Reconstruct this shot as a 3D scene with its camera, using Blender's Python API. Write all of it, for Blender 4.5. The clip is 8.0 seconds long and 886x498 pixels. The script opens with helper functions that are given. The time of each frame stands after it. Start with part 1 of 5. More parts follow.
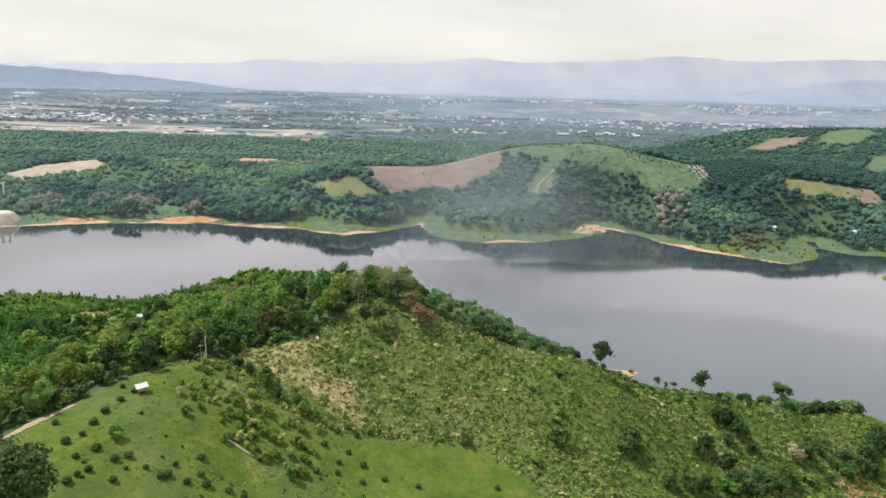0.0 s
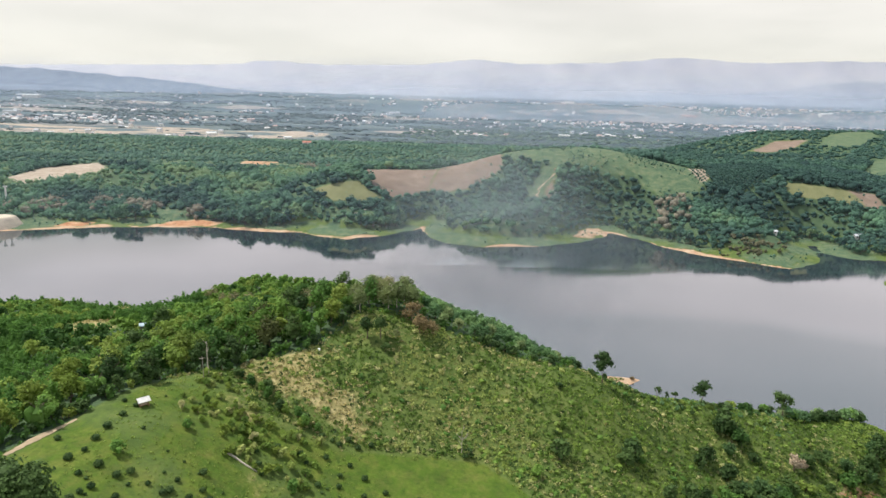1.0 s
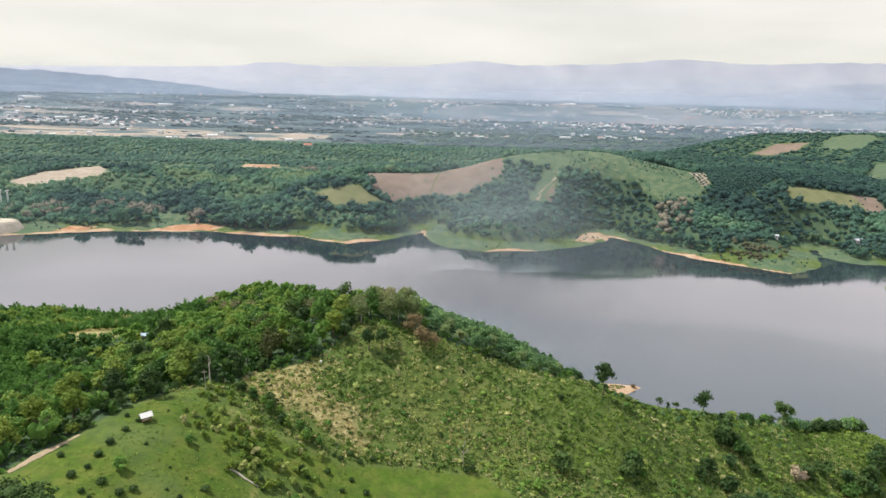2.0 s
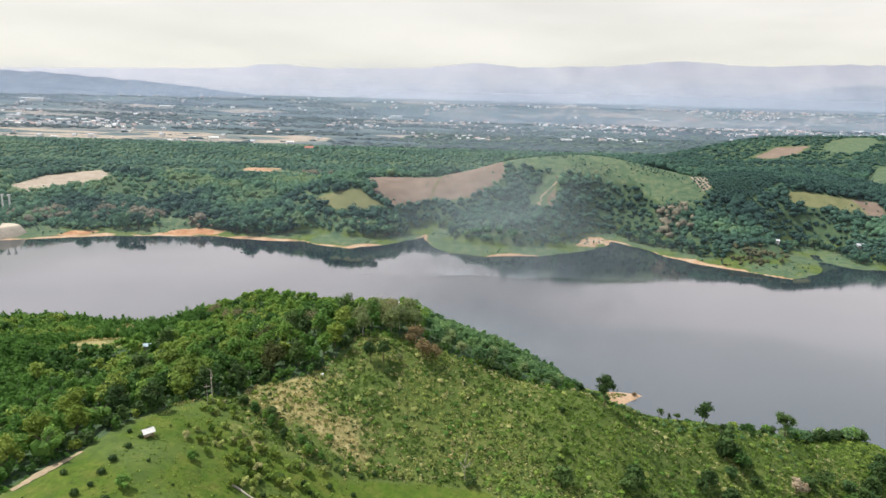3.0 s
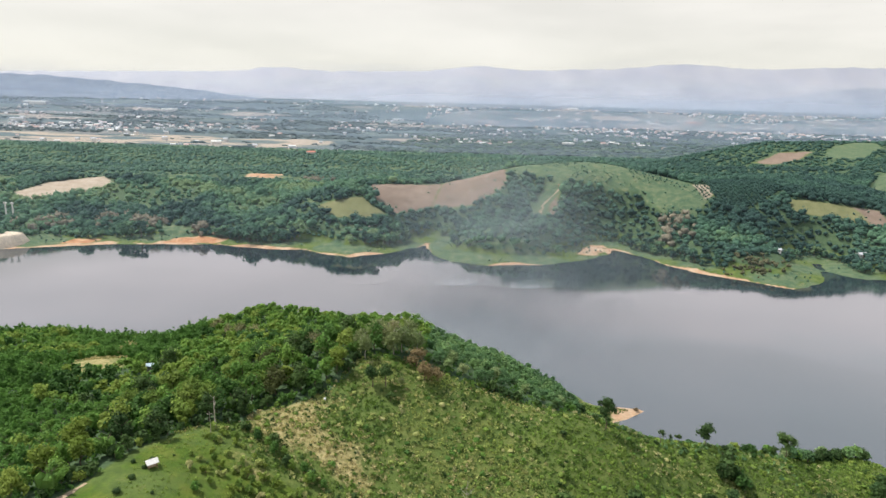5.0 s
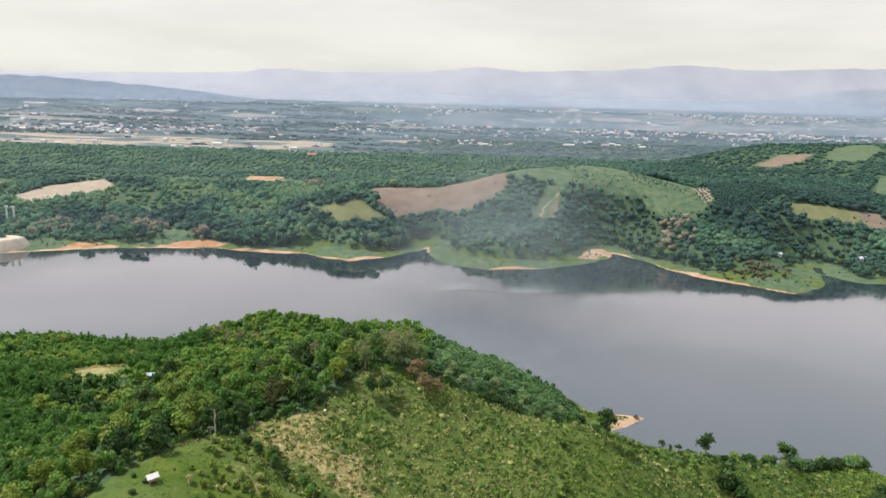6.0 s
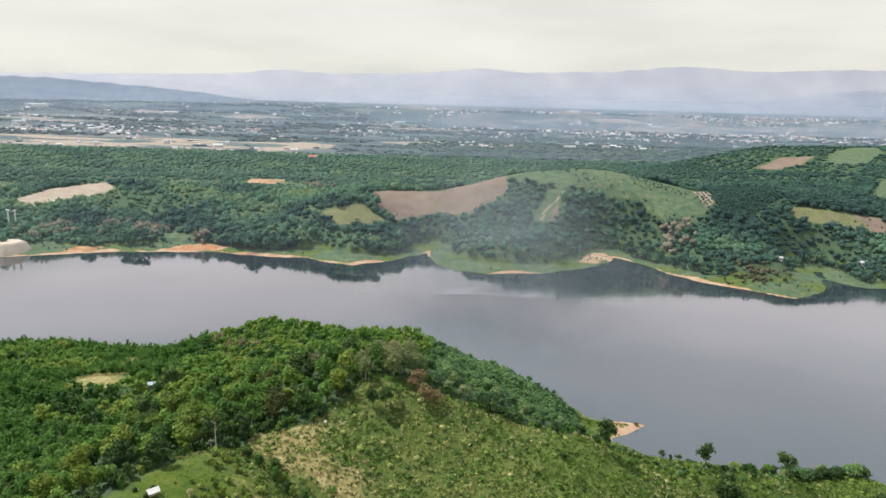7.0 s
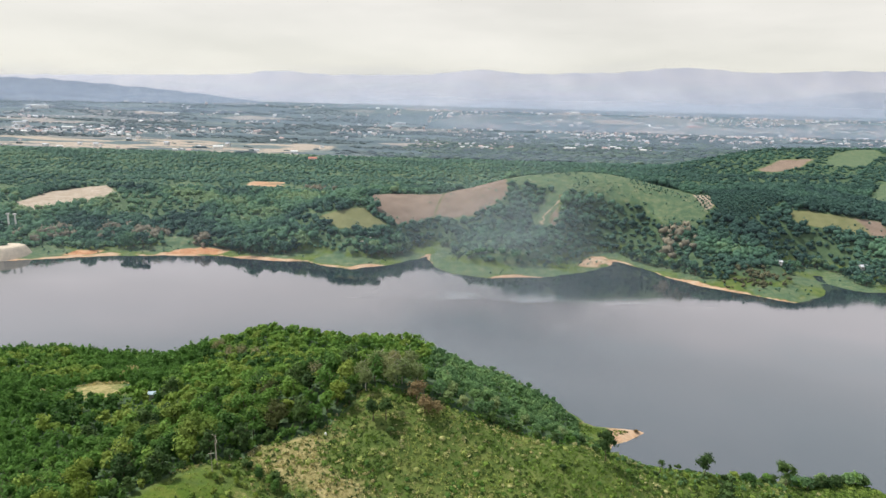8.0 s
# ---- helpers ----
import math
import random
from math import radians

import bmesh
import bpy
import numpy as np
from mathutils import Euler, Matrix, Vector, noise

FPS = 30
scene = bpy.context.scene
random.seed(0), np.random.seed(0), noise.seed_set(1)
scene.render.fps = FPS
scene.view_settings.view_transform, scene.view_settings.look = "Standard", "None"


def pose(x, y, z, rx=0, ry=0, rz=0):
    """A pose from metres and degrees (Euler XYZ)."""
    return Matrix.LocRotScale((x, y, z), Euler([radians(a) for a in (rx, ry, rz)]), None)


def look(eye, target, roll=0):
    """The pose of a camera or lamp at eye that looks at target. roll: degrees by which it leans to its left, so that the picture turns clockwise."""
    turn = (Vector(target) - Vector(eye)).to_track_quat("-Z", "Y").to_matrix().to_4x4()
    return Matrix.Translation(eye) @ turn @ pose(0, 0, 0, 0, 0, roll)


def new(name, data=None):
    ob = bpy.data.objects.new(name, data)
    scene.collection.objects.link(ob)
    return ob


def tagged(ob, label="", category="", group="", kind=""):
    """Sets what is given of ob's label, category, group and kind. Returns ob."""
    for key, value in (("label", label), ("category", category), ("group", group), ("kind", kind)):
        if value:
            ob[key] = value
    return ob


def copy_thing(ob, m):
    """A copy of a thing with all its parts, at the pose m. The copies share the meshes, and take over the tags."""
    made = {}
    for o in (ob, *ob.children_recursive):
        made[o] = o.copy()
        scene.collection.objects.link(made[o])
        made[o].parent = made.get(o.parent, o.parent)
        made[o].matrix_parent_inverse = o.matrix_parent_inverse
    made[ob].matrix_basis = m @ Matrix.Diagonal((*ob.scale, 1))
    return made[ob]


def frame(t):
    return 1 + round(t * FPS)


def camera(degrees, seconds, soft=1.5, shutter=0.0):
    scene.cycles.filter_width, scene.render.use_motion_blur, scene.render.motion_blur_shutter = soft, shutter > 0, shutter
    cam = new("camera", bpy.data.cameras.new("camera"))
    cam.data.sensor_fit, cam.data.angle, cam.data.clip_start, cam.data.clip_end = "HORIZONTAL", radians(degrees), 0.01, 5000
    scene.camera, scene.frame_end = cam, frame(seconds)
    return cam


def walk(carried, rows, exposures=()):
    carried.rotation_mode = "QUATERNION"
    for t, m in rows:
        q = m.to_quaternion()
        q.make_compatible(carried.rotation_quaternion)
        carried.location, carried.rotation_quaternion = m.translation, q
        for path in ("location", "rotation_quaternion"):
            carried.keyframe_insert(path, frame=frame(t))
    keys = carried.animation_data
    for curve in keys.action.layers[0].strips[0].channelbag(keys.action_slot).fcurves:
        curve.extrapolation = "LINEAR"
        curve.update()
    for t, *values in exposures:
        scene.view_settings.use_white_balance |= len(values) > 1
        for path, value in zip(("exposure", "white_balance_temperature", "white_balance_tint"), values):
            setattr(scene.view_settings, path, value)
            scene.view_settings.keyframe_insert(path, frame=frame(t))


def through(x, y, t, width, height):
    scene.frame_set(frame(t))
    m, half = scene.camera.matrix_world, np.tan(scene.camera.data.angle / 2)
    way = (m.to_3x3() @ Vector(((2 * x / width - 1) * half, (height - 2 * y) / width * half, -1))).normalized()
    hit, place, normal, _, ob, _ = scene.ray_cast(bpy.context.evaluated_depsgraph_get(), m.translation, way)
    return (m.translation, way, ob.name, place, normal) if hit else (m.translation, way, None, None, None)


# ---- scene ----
cam = camera(70.0, 8.0)
PATH = [
    (0, (0.486, -1.198, 112.62), (0.48, 0.75, 112.168), 1.55),
    (1, (0.421, -0.894, 115.227), (0.411, 1.055, 114.7781), 1.55),
    (2, (0.204, -0.595, 118.069), (0.191, 1.355, 117.6232), 1.55),
    (3, (-0.02, -0.293, 121.008), (-0.036, 1.659, 120.5663), 1.55),
    (4, (-0.163, 0.017, 123.952), (-0.182, 1.969, 123.5144), 1.55),
    (5, (-0.19, 0.332, 126.85), (-0.212, 2.284, 126.4145), 1.55),
    (6, (-0.125, 0.645, 129.691), (-0.149, 2.598, 129.2576), 1.55),
    (7, (-0.044, 0.945, 132.509), (-0.071, 2.9, 132.0777), 1.55),
    (8, (-0.081, 1.216, 135.379), (-0.108, 3.171, 134.9498), 1.55),
]
walk(cam, [(t, look(eye, target, roll)) for t, eye, target, roll in PATH], [(0, 0.0), (4.5, 0.0), (6.2, -0.06), (8, -0.08)])

# ---- daylight under a bright hazy sky ----
world = bpy.data.worlds.new("world")
scene.world = world
world.use_nodes = True
wn, wl = world.node_tree.nodes, world.node_tree.links
sky = wn.new("ShaderNodeTexSky")
sky.sky_type, sky.sun_disc, sky.sun_elevation, sky.sun_rotation = "NISHITA", False, radians(58), radians(-70)
sky_gain = wn.new("ShaderNodeVectorMath")
sky_gain.operation = "SCALE"
sky_gain.inputs["Scale"].default_value = 0.1
wl.new(sky.outputs[0], sky_gain.inputs[0])
way = wn.new("ShaderNodeTexCoord")
split = wn.new("ShaderNodeSeparateXYZ")
wl.new(way.outputs["Generated"], split.inputs[0])
stretch = wn.new("ShaderNodeMapping")
stretch.inputs["Scale"].default_value = (3.0, 3.0, 16.0)
wl.new(way.outputs["Generated"], stretch.inputs[0])
puffs = wn.new("ShaderNodeTexNoise")
puffs.inputs["Scale"].default_value, puffs.inputs["Detail"].default_value = 1.0, 5.0
wl.new(stretch.outputs[0], puffs.inputs["Vector"])
lean = wn.new("ShaderNodeMath")
lean.operation = "MULTIPLY_ADD"
lean.inputs[1].default_value, lean.inputs[2].default_value = 0.16, -0.08
wl.new(puffs.outputs["Fac"], lean.inputs[0])
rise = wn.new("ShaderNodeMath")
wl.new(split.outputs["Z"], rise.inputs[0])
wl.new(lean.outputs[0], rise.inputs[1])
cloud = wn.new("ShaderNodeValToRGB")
# Bright band at 0.215-0.295, above the view, added to lighten the lake's reflections.
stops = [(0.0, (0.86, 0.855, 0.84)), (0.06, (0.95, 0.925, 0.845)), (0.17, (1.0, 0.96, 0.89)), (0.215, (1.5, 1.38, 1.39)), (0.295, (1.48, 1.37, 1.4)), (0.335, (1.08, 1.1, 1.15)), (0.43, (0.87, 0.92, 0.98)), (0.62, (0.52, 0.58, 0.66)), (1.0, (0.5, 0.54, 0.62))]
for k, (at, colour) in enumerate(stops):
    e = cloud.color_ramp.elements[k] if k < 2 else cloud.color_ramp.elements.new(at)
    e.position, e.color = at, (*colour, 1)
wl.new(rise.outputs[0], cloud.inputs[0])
streak = wn.new("ShaderNodeMapRange")
for k, v in zip(("From Min", "From Max", "To Min", "To Max"), (0.35, 0.65, 0.92, 1.05)):
    streak.inputs[k].default_value = v
wl.new(puffs.outputs["Fac"], streak.inputs[0])
cloud_gain = wn.new("ShaderNodeVectorMath")
cloud_gain.operation = "SCALE"
wl.new(cloud.outputs[0], cloud_gain.inputs[0])
wl.new(streak.outputs[0], cloud_gain.inputs["Scale"])
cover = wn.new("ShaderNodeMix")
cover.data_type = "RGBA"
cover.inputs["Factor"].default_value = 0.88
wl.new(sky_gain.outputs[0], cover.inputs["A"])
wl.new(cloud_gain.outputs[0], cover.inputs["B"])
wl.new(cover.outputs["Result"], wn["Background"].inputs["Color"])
wn["Background"].inputs["Strength"].default_value = 1.0

sun = new("sun", bpy.data.lights.new("sun", "SUN"))
sun.data.energy, sun.data.angle, sun.data.color = 4.7, radians(1.5), (1.0, 0.95, 0.86)
sun.matrix_world = look((-50, 18, 85), (0, 0, 0))


# ---- materials ----
class Nodes:
    def __init__(self, name, rough=0.9):
        self.mat = bpy.data.materials.new(name)
        self.mat.use_nodes = True
        self.n, self.l = self.mat.node_tree.nodes, self.mat.node_tree.links
        self.shader = self.n["Principled BSDF"]
        self.shader.inputs["Roughness"].default_value = rough
        self.shader.inputs["Specular IOR Level"].default_value = 0.2
        self.place = self.n.new("ShaderNodeNewGeometry").outputs["Position"]

    def noise(self, size, detail=4.0, rough=0.6, squash=None):
        v = self.place
        if squash:
            m = self.n.new("ShaderNodeMapping")
            m.inputs["Scale"].default_value = squash
            self.l.new(v, m.inputs[0])
            v = m.outputs[0]
        t = self.n.new("ShaderNodeTexNoise")
        t.inputs["Scale"].default_value, t.inputs["Detail"].default_value, t.inputs["Roughness"].default_value = 1 / size, detail, rough
        self.l.new(v, t.inputs["Vector"])
        return t.outputs["Fac"]

    def ramp(self, fac, stops, smooth=False):
        r = self.n.new("ShaderNodeValToRGB")
        for k, (at, colour) in enumerate(stops):
            e = r.color_ramp.elements[k] if k < 2 else r.color_ramp.elements.new(at)
            e.position, e.color = at, (*colour, 1) if len(colour) == 3 else colour
        self.l.new(fac, r.inputs[0])
        return r.outputs[0]

    def mix(self, fac, a, b, mode="MIX"):
        m = self.n.new("ShaderNodeMix")
        m.data_type, m.blend_type = "RGBA", mode
        for socket, v in (("Factor", fac), ("A", a), ("B", b)):
            s = m.inputs[socket]
            if isinstance(v, (int, float)):
                s.default_value = v
            elif isinstance(v, tuple):
                s.default_value = (*v, 1)
            else:
                self.l.new(v, s)
        return m.outputs["Result"]

    def math(self, op, a, b=0.0):
        m = self.n.new("ShaderNodeMath")
        m.operation = op
        for s, v in zip(m.inputs, (a, b)):
            if isinstance(v, (int, float)):
                s.default_value = v
            else:
                self.l.new(v, s)
        return m.outputs[0]

    def attribute(self, name, out="Fac"):
        a = self.n.new("ShaderNodeAttribute")
        a.attribute_name = name
        return a.outputs[out]

    def bump(self, fac, depth, strength=0.6):
        b = self.n.new("ShaderNodeBump")
        b.inputs["Distance"].default_value, b.inputs["Strength"].default_value = depth, strength
        self.l.new(fac, b.inputs["Height"])
        self.l.new(b.outputs[0], self.shader.inputs["Normal"])

    def colour(self, c):
        if isinstance(c, tuple):
            self.shader.inputs["Base Color"].default_value = (*c, 1)
        else:
            self.l.new(c, self.shader.inputs["Base Color"])
        return self.mat


def leaf_material(name, stops, through=0.25, lively=1.0):
    """Foliage: each plant takes its own tone, each leaf a little of its own."""
    n = Nodes(name, 0.75)
    own = n.n.new("ShaderNodeObjectInfo").outputs["Random"]
    tone = n.math("FRACT", n.math("ADD", n.attribute("tone"), n.math("MULTIPLY", own, n.math("SUBTRACT", 1.0, n.attribute("settled")))))
    leaf = n.n.new("ShaderNodeNewGeometry").outputs["Random Per Island"]
    base = n.ramp(tone, stops)
    base = n.mix(0.55 * lively, base, n.ramp(leaf, [(0.0, (0.6, 0.64, 0.6)), (1.0, (1.5, 1.45, 1.25))]), "MULTIPLY")
    base = n.mix(0.5 * lively, base, n.ramp(n.noise(1.3, 3), [(0.3, (0.6, 0.62, 0.6)), (0.7, (1.3, 1.3, 1.2))]), "MULTIPLY")
    n.colour(base)
    t = n.n.new("ShaderNodeBsdfTranslucent")
    n.l.new(base, t.inputs[0])
    m = n.n.new("ShaderNodeMixShader")
    m.inputs[0].default_value = 0.7 * through
    n.l.new(n.shader.outputs[0], m.inputs[1])
    n.l.new(t.outputs[0], m.inputs[2])
    n.l.new(m.outputs[0], n.n["Material Output"].inputs["Surface"])
    return n.mat


def plain_material(name, colour, rough=0.7, size=0.6, spread=0.25, metal=0.0, depth=0.01):
    n = Nodes(name, rough)
    n.shader.inputs["Metallic"].default_value = metal
    dark = tuple(c * (1 - spread) for c in colour)
    light = tuple(min(1, c * (1 + spread)) for c in colour)
    f = n.noise(size, 6)
    n.bump(n.noise(size * 0.3, 4), depth)
    return n.colour(n.ramp(f, [(0.3, dark), (0.7, light)]))


def ground_material():
    n = Nodes("grass_and_soil", 0.95)
    fine, mid, wide = n.noise(0.8, 6, 0.7), n.noise(5, 5), n.noise(34, 4)
    scrub = n.ramp(mid, [(0.3, (0.064, 0.104, 0.028)), (0.5, (0.106, 0.156, 0.04)), (0.7, (0.17, 0.192, 0.061))])
    scrub = n.mix(n.ramp(wide, [(0.4, (0, 0, 0)), (0.65, (1, 1, 1))]), scrub, n.ramp(mid, [(0.3, (0.081, 0.125, 0.029)), (0.7, (0.146, 0.183, 0.05))]))
    lush = n.ramp(mid, [(0.28, (0.047, 0.091, 0.013)), (0.5, (0.08, 0.14, 0.017)), (0.72, (0.144, 0.184, 0.032))])
    lush = n.mix(n.ramp(n.noise(2.6, 6, 0.7), [(0.44, (0, 0, 0)), (0.66, (0.42, 0.42, 0.42))]), lush, n.ramp(n.noise(1.1, 5), [(0.3, (0.1, 0.11, 0.025)), (0.7, (0.2, 0.18, 0.06))]))
    lush = n.mix(n.ramp(n.noise(1.7, 5, 0.7, (1.1, 0.9, 1)), [(0.3, (0.8, 0.8, 0.8)), (0.46, (0, 0, 0))]), lush, (0.045, 0.085, 0.016))
    dry = n.ramp(n.noise(2.2, 5), [(0.3, (0.17, 0.17, 0.06)), (0.55, (0.35, 0.3, 0.14)), (0.75, (0.5, 0.42, 0.23))])
    soil = n.ramp(n.noise(11, 8, 0.7), [(0.3, (0.38, 0.2, 0.12)), (0.5, (0.49, 0.33, 0.22)), (0.72, (0.58, 0.47, 0.36))])
    floor = n.ramp(mid, [(0.3, (0.05, 0.09, 0.048)), (0.7, (0.09, 0.14, 0.07))])
    field = n.ramp(n.noise(14, 5), [(0.3, (0.19, 0.14, 0.11)), (0.7, (0.28, 0.21, 0.17))])
    olive = n.ramp(n.noise(12, 5), [(0.3, (0.15, 0.16, 0.075)), (0.7, (0.22, 0.22, 0.11))])
    hill = n.ramp(n.noise(8, 9, 0.78), [(0.34, (0.05, 0.1, 0.062)), (0.47, (0.09, 0.145, 0.08)), (0.57, (0.14, 0.18, 0.1)), (0.68, (0.22, 0.215, 0.13))])
    pale = n.ramp(n.noise(9, 5), [(0.3, (0.3, 0.24, 0.18)), (0.7, (0.5, 0.42, 0.35))])
    clay = n.ramp(n.noise(7, 6), [(0.3, (0.36, 0.16, 0.08)), (0.55, (0.5, 0.27, 0.15)), (0.75, (0.58, 0.4, 0.27))])
    cell = n.n.new("ShaderNodeTexVoronoi")
    cell.inputs["Scale"].default_value = 1 / 95
    squash = n.n.new("ShaderNodeMapping")
    squash.inputs["Scale"].default_value, squash.inputs["Rotation"].default_value = (0.3, 0.62, 1), (0, 0, 0.2)
    n.l.new(n.place, squash.inputs[0])
    n.l.new(squash.outputs[0], cell.inputs["Vector"])
    part_of = n.n.new("ShaderNodeSeparateColor")
    n.l.new(cell.outputs["Color"], part_of.inputs[0])
    # Field colours of the plain are greyed and blued to paint in distance haze.
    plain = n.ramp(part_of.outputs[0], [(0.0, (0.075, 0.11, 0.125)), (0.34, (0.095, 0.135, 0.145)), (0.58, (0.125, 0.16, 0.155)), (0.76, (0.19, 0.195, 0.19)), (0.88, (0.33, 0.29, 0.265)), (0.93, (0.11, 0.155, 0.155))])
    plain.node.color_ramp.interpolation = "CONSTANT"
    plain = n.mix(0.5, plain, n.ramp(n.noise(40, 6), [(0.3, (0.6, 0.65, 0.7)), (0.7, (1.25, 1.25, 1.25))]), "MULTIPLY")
    base = scrub
    for name, layers in (("cover_a", (lush, dry, soil)), ("cover_b", (floor, field, olive)), ("cover_c", (hill, pale, plain)), ("cover_d", (clay,))):
        s = n.n.new("ShaderNodeSeparateColor")
        n.l.new(n.attribute(name, "Color"), s.inputs[0])
        for k, layer in enumerate(layers):
            w = n.math("ADD", s.outputs[k], n.math("MULTIPLY", n.math("SUBTRACT", n.math("ADD", n.math("MULTIPLY", mid, 0.6), n.math("MULTIPLY", fine, 0.4)), 0.5), 1.0))
            base = n.mix(n.ramp(w, [(0.35, (0, 0, 0)), (0.6, (1, 1, 1))]), base, layer)
    base = n.mix(0.6, base, n.ramp(fine, [(0.3, (0.62, 0.64, 0.6)), (0.7, (1.3, 1.3, 1.25))]), "MULTIPLY")
    n.bump(fine, 0.35, 0.7)
    return n.colour(base)


def water_material():
    n = Nodes("lake_water", 0.05)
    n.shader.inputs["IOR"].default_value = 2.9
    n.shader.inputs["Specular IOR Level"].default_value = 0.5
    calm = n.ramp(n.noise(90, 4, 0.5, (0.6, 1.6, 1)), [(0.38, (0.045, 0.045, 0.045)), (0.62, (0.09, 0.09, 0.09))])
    n.l.new(n.math("ADD", calm, n.math("MULTIPLY", n.attribute("ruffle"), 0.14)), n.shader.inputs["Roughness"])
    n.bump(n.noise(3.0, 2, 0.5, (0.7, 1.2, 1)), 0.02, 0.16)
    return n.colour(n.ramp(n.noise(70, 4), [(0.35, (0.025, 0.04, 0.05)), (0.65, (0.045, 0.055, 0.065))]))


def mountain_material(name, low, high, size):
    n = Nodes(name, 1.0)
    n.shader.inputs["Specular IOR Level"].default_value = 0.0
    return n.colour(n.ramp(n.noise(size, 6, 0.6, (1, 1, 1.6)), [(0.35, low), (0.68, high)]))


M_GROUND, M_WATER = ground_material(), water_material()
M_TREE = leaf_material("broad_leaves", [(0.0, (0.052, 0.122, 0.033)), (0.3, (0.095, 0.198, 0.049)), (0.55, (0.138, 0.27, 0.06)), (0.8, (0.185, 0.31, 0.067)), (0.97, (0.26, 0.34, 0.078))], 0.5)
M_DARK = leaf_material("dark_leaves", [(0.0, (0.038, 0.078, 0.026)), (0.5, (0.06, 0.11, 0.035)), (1.0, (0.085, 0.145, 0.045))], 0.3)
M_BAMBOO = leaf_material("bamboo_leaves", [(0.0, (0.085, 0.185, 0.047)), (0.5, (0.125, 0.26, 0.06)), (1.0, (0.19, 0.33, 0.085))], 0.55)
M_YELLOW = leaf_material("yellow_green_leaves", [(0.0, (0.165, 0.24, 0.042)), (1.0, (0.25, 0.32, 0.068))], 0.4, 0.9)
# Lighter, bluer green that paints drifting smoke haze into the flank's leaves.
M_FLANK = leaf_material("smoke_hazed_flank_leaves", [(0.0, (0.11, 0.215, 0.103)), (0.5, (0.17, 0.3, 0.138)), (0.85, (0.23, 0.365, 0.16)), (1.0, (0.31, 0.375, 0.19))], 0.6, 1.0)
M_FEATHER = leaf_material("feathery_leaves", [(0.0, (0.075, 0.15, 0.06)), (1.0, (0.12, 0.21, 0.08))], 0.4, 0.8)
M_SAGE = leaf_material("sage_leaves", [(0.0, (0.21, 0.275, 0.12)), (0.55, (0.28, 0.32, 0.145)), (1.0, (0.36, 0.35, 0.18))], 0.6, 0.8)
M_OLIVEGREEN = leaf_material("olive_green_leaves", [(0.0, (0.1, 0.165, 0.036)), (0.5, (0.14, 0.215, 0.042)), (1.0, (0.19, 0.255, 0.055))], 0.4, 0.8)
M_GREYBROWN = leaf_material("bare_bush_twigs", [(0.0, (0.2, 0.188, 0.155)), (1.0, (0.3, 0.27, 0.22))], 0.3)
M_DUSKY = leaf_material("dusky_leaves", [(0.0, (0.1, 0.105, 0.06)), (1.0, (0.17, 0.165, 0.095))], 0.4, 0.5)
M_BROWN = leaf_material("withered_leaves", [(0.0, (0.2, 0.155, 0.085)), (1.0, (0.32, 0.235, 0.14))], 0.3)
M_OLIVE = leaf_material("thin_olive_leaves", [(0.0, (0.19, 0.2, 0.1)), (1.0, (0.3, 0.28, 0.15))], 0.3)
M_SCRUB = leaf_material("scrub_leaves", [(0.0, (0.108, 0.187, 0.043)), (0.3, (0.19, 0.292, 0.065)), (0.65, (0.283, 0.38, 0.097)), (0.9, (0.39, 0.428, 0.158)), (1.0, (0.49, 0.472, 0.256))], 0.5)
M_RUSSET = leaf_material("russet_leaves", [(0.0, (0.07, 0.085, 0.03)), (0.5, (0.09, 0.108, 0.036)), (1.0, (0.1, 0.14, 0.04))], 0.35)
M_RUST = leaf_material("rust_leaves", [(0.0, (0.25, 0.19, 0.105)), (1.0, (0.33, 0.265, 0.15))], 0.5, 0.8)
M_STRAW = leaf_material("dry_grass", [(0.0, (0.36, 0.33, 0.14)), (1.0, (0.6, 0.52, 0.29))], 0.3)
# Greens across the lake are shifted to blue, haze mixed into the leaf colour.
M_FARTREE = leaf_material("haze_tinted_far_shore_leaves", [(0.0, (0.042, 0.095, 0.088)), (0.3, (0.07, 0.15, 0.118)), (0.6, (0.108, 0.225, 0.148)), (0.84, (0.155, 0.28, 0.165)), (1.0, (0.22, 0.32, 0.17))], 0.5, 0.6)
M_HILLTREE = leaf_material("haze_tinted_hill_wood_leaves", [(0.0, (0.075, 0.155, 0.13)), (0.5, (0.115, 0.225, 0.165)), (1.0, (0.19, 0.295, 0.19))], 0.5, 0.5)
# Blue-grey leaf colours below paint haze onto the trees of the plain.
M_PLAINTREE = leaf_material("haze_tinted_plain_leaves", [(0.0, (0.085, 0.125, 0.145)), (0.6, (0.115, 0.16, 0.17)), (1.0, (0.15, 0.2, 0.195))], 0.6, 0.3)
M_MIDWOOD = leaf_material("haze_tinted_lowland_leaves", [(0.0, (0.085, 0.145, 0.125)), (0.5, (0.12, 0.19, 0.15)), (1.0, (0.17, 0.24, 0.17))], 0.5, 0.35)
M_BARK = plain_material("bark", (0.13, 0.1, 0.075), 0.95, 0.3, 0.35, 0, 0.05)
M_PALEBARK = plain_material("bleached_wood", (0.45, 0.4, 0.34), 0.9, 0.4, 0.2)
M_WHITE = plain_material("white_roof_sheet", (0.82, 0.82, 0.8), 0.5, 1.2, 0.1)
M_BLUE = plain_material("pale_blue_sheet", (0.45, 0.58, 0.66), 0.5, 1.2, 0.12)
M_WOOD = plain_material("weathered_boards", (0.3, 0.2, 0.12), 0.85, 0.5, 0.3)
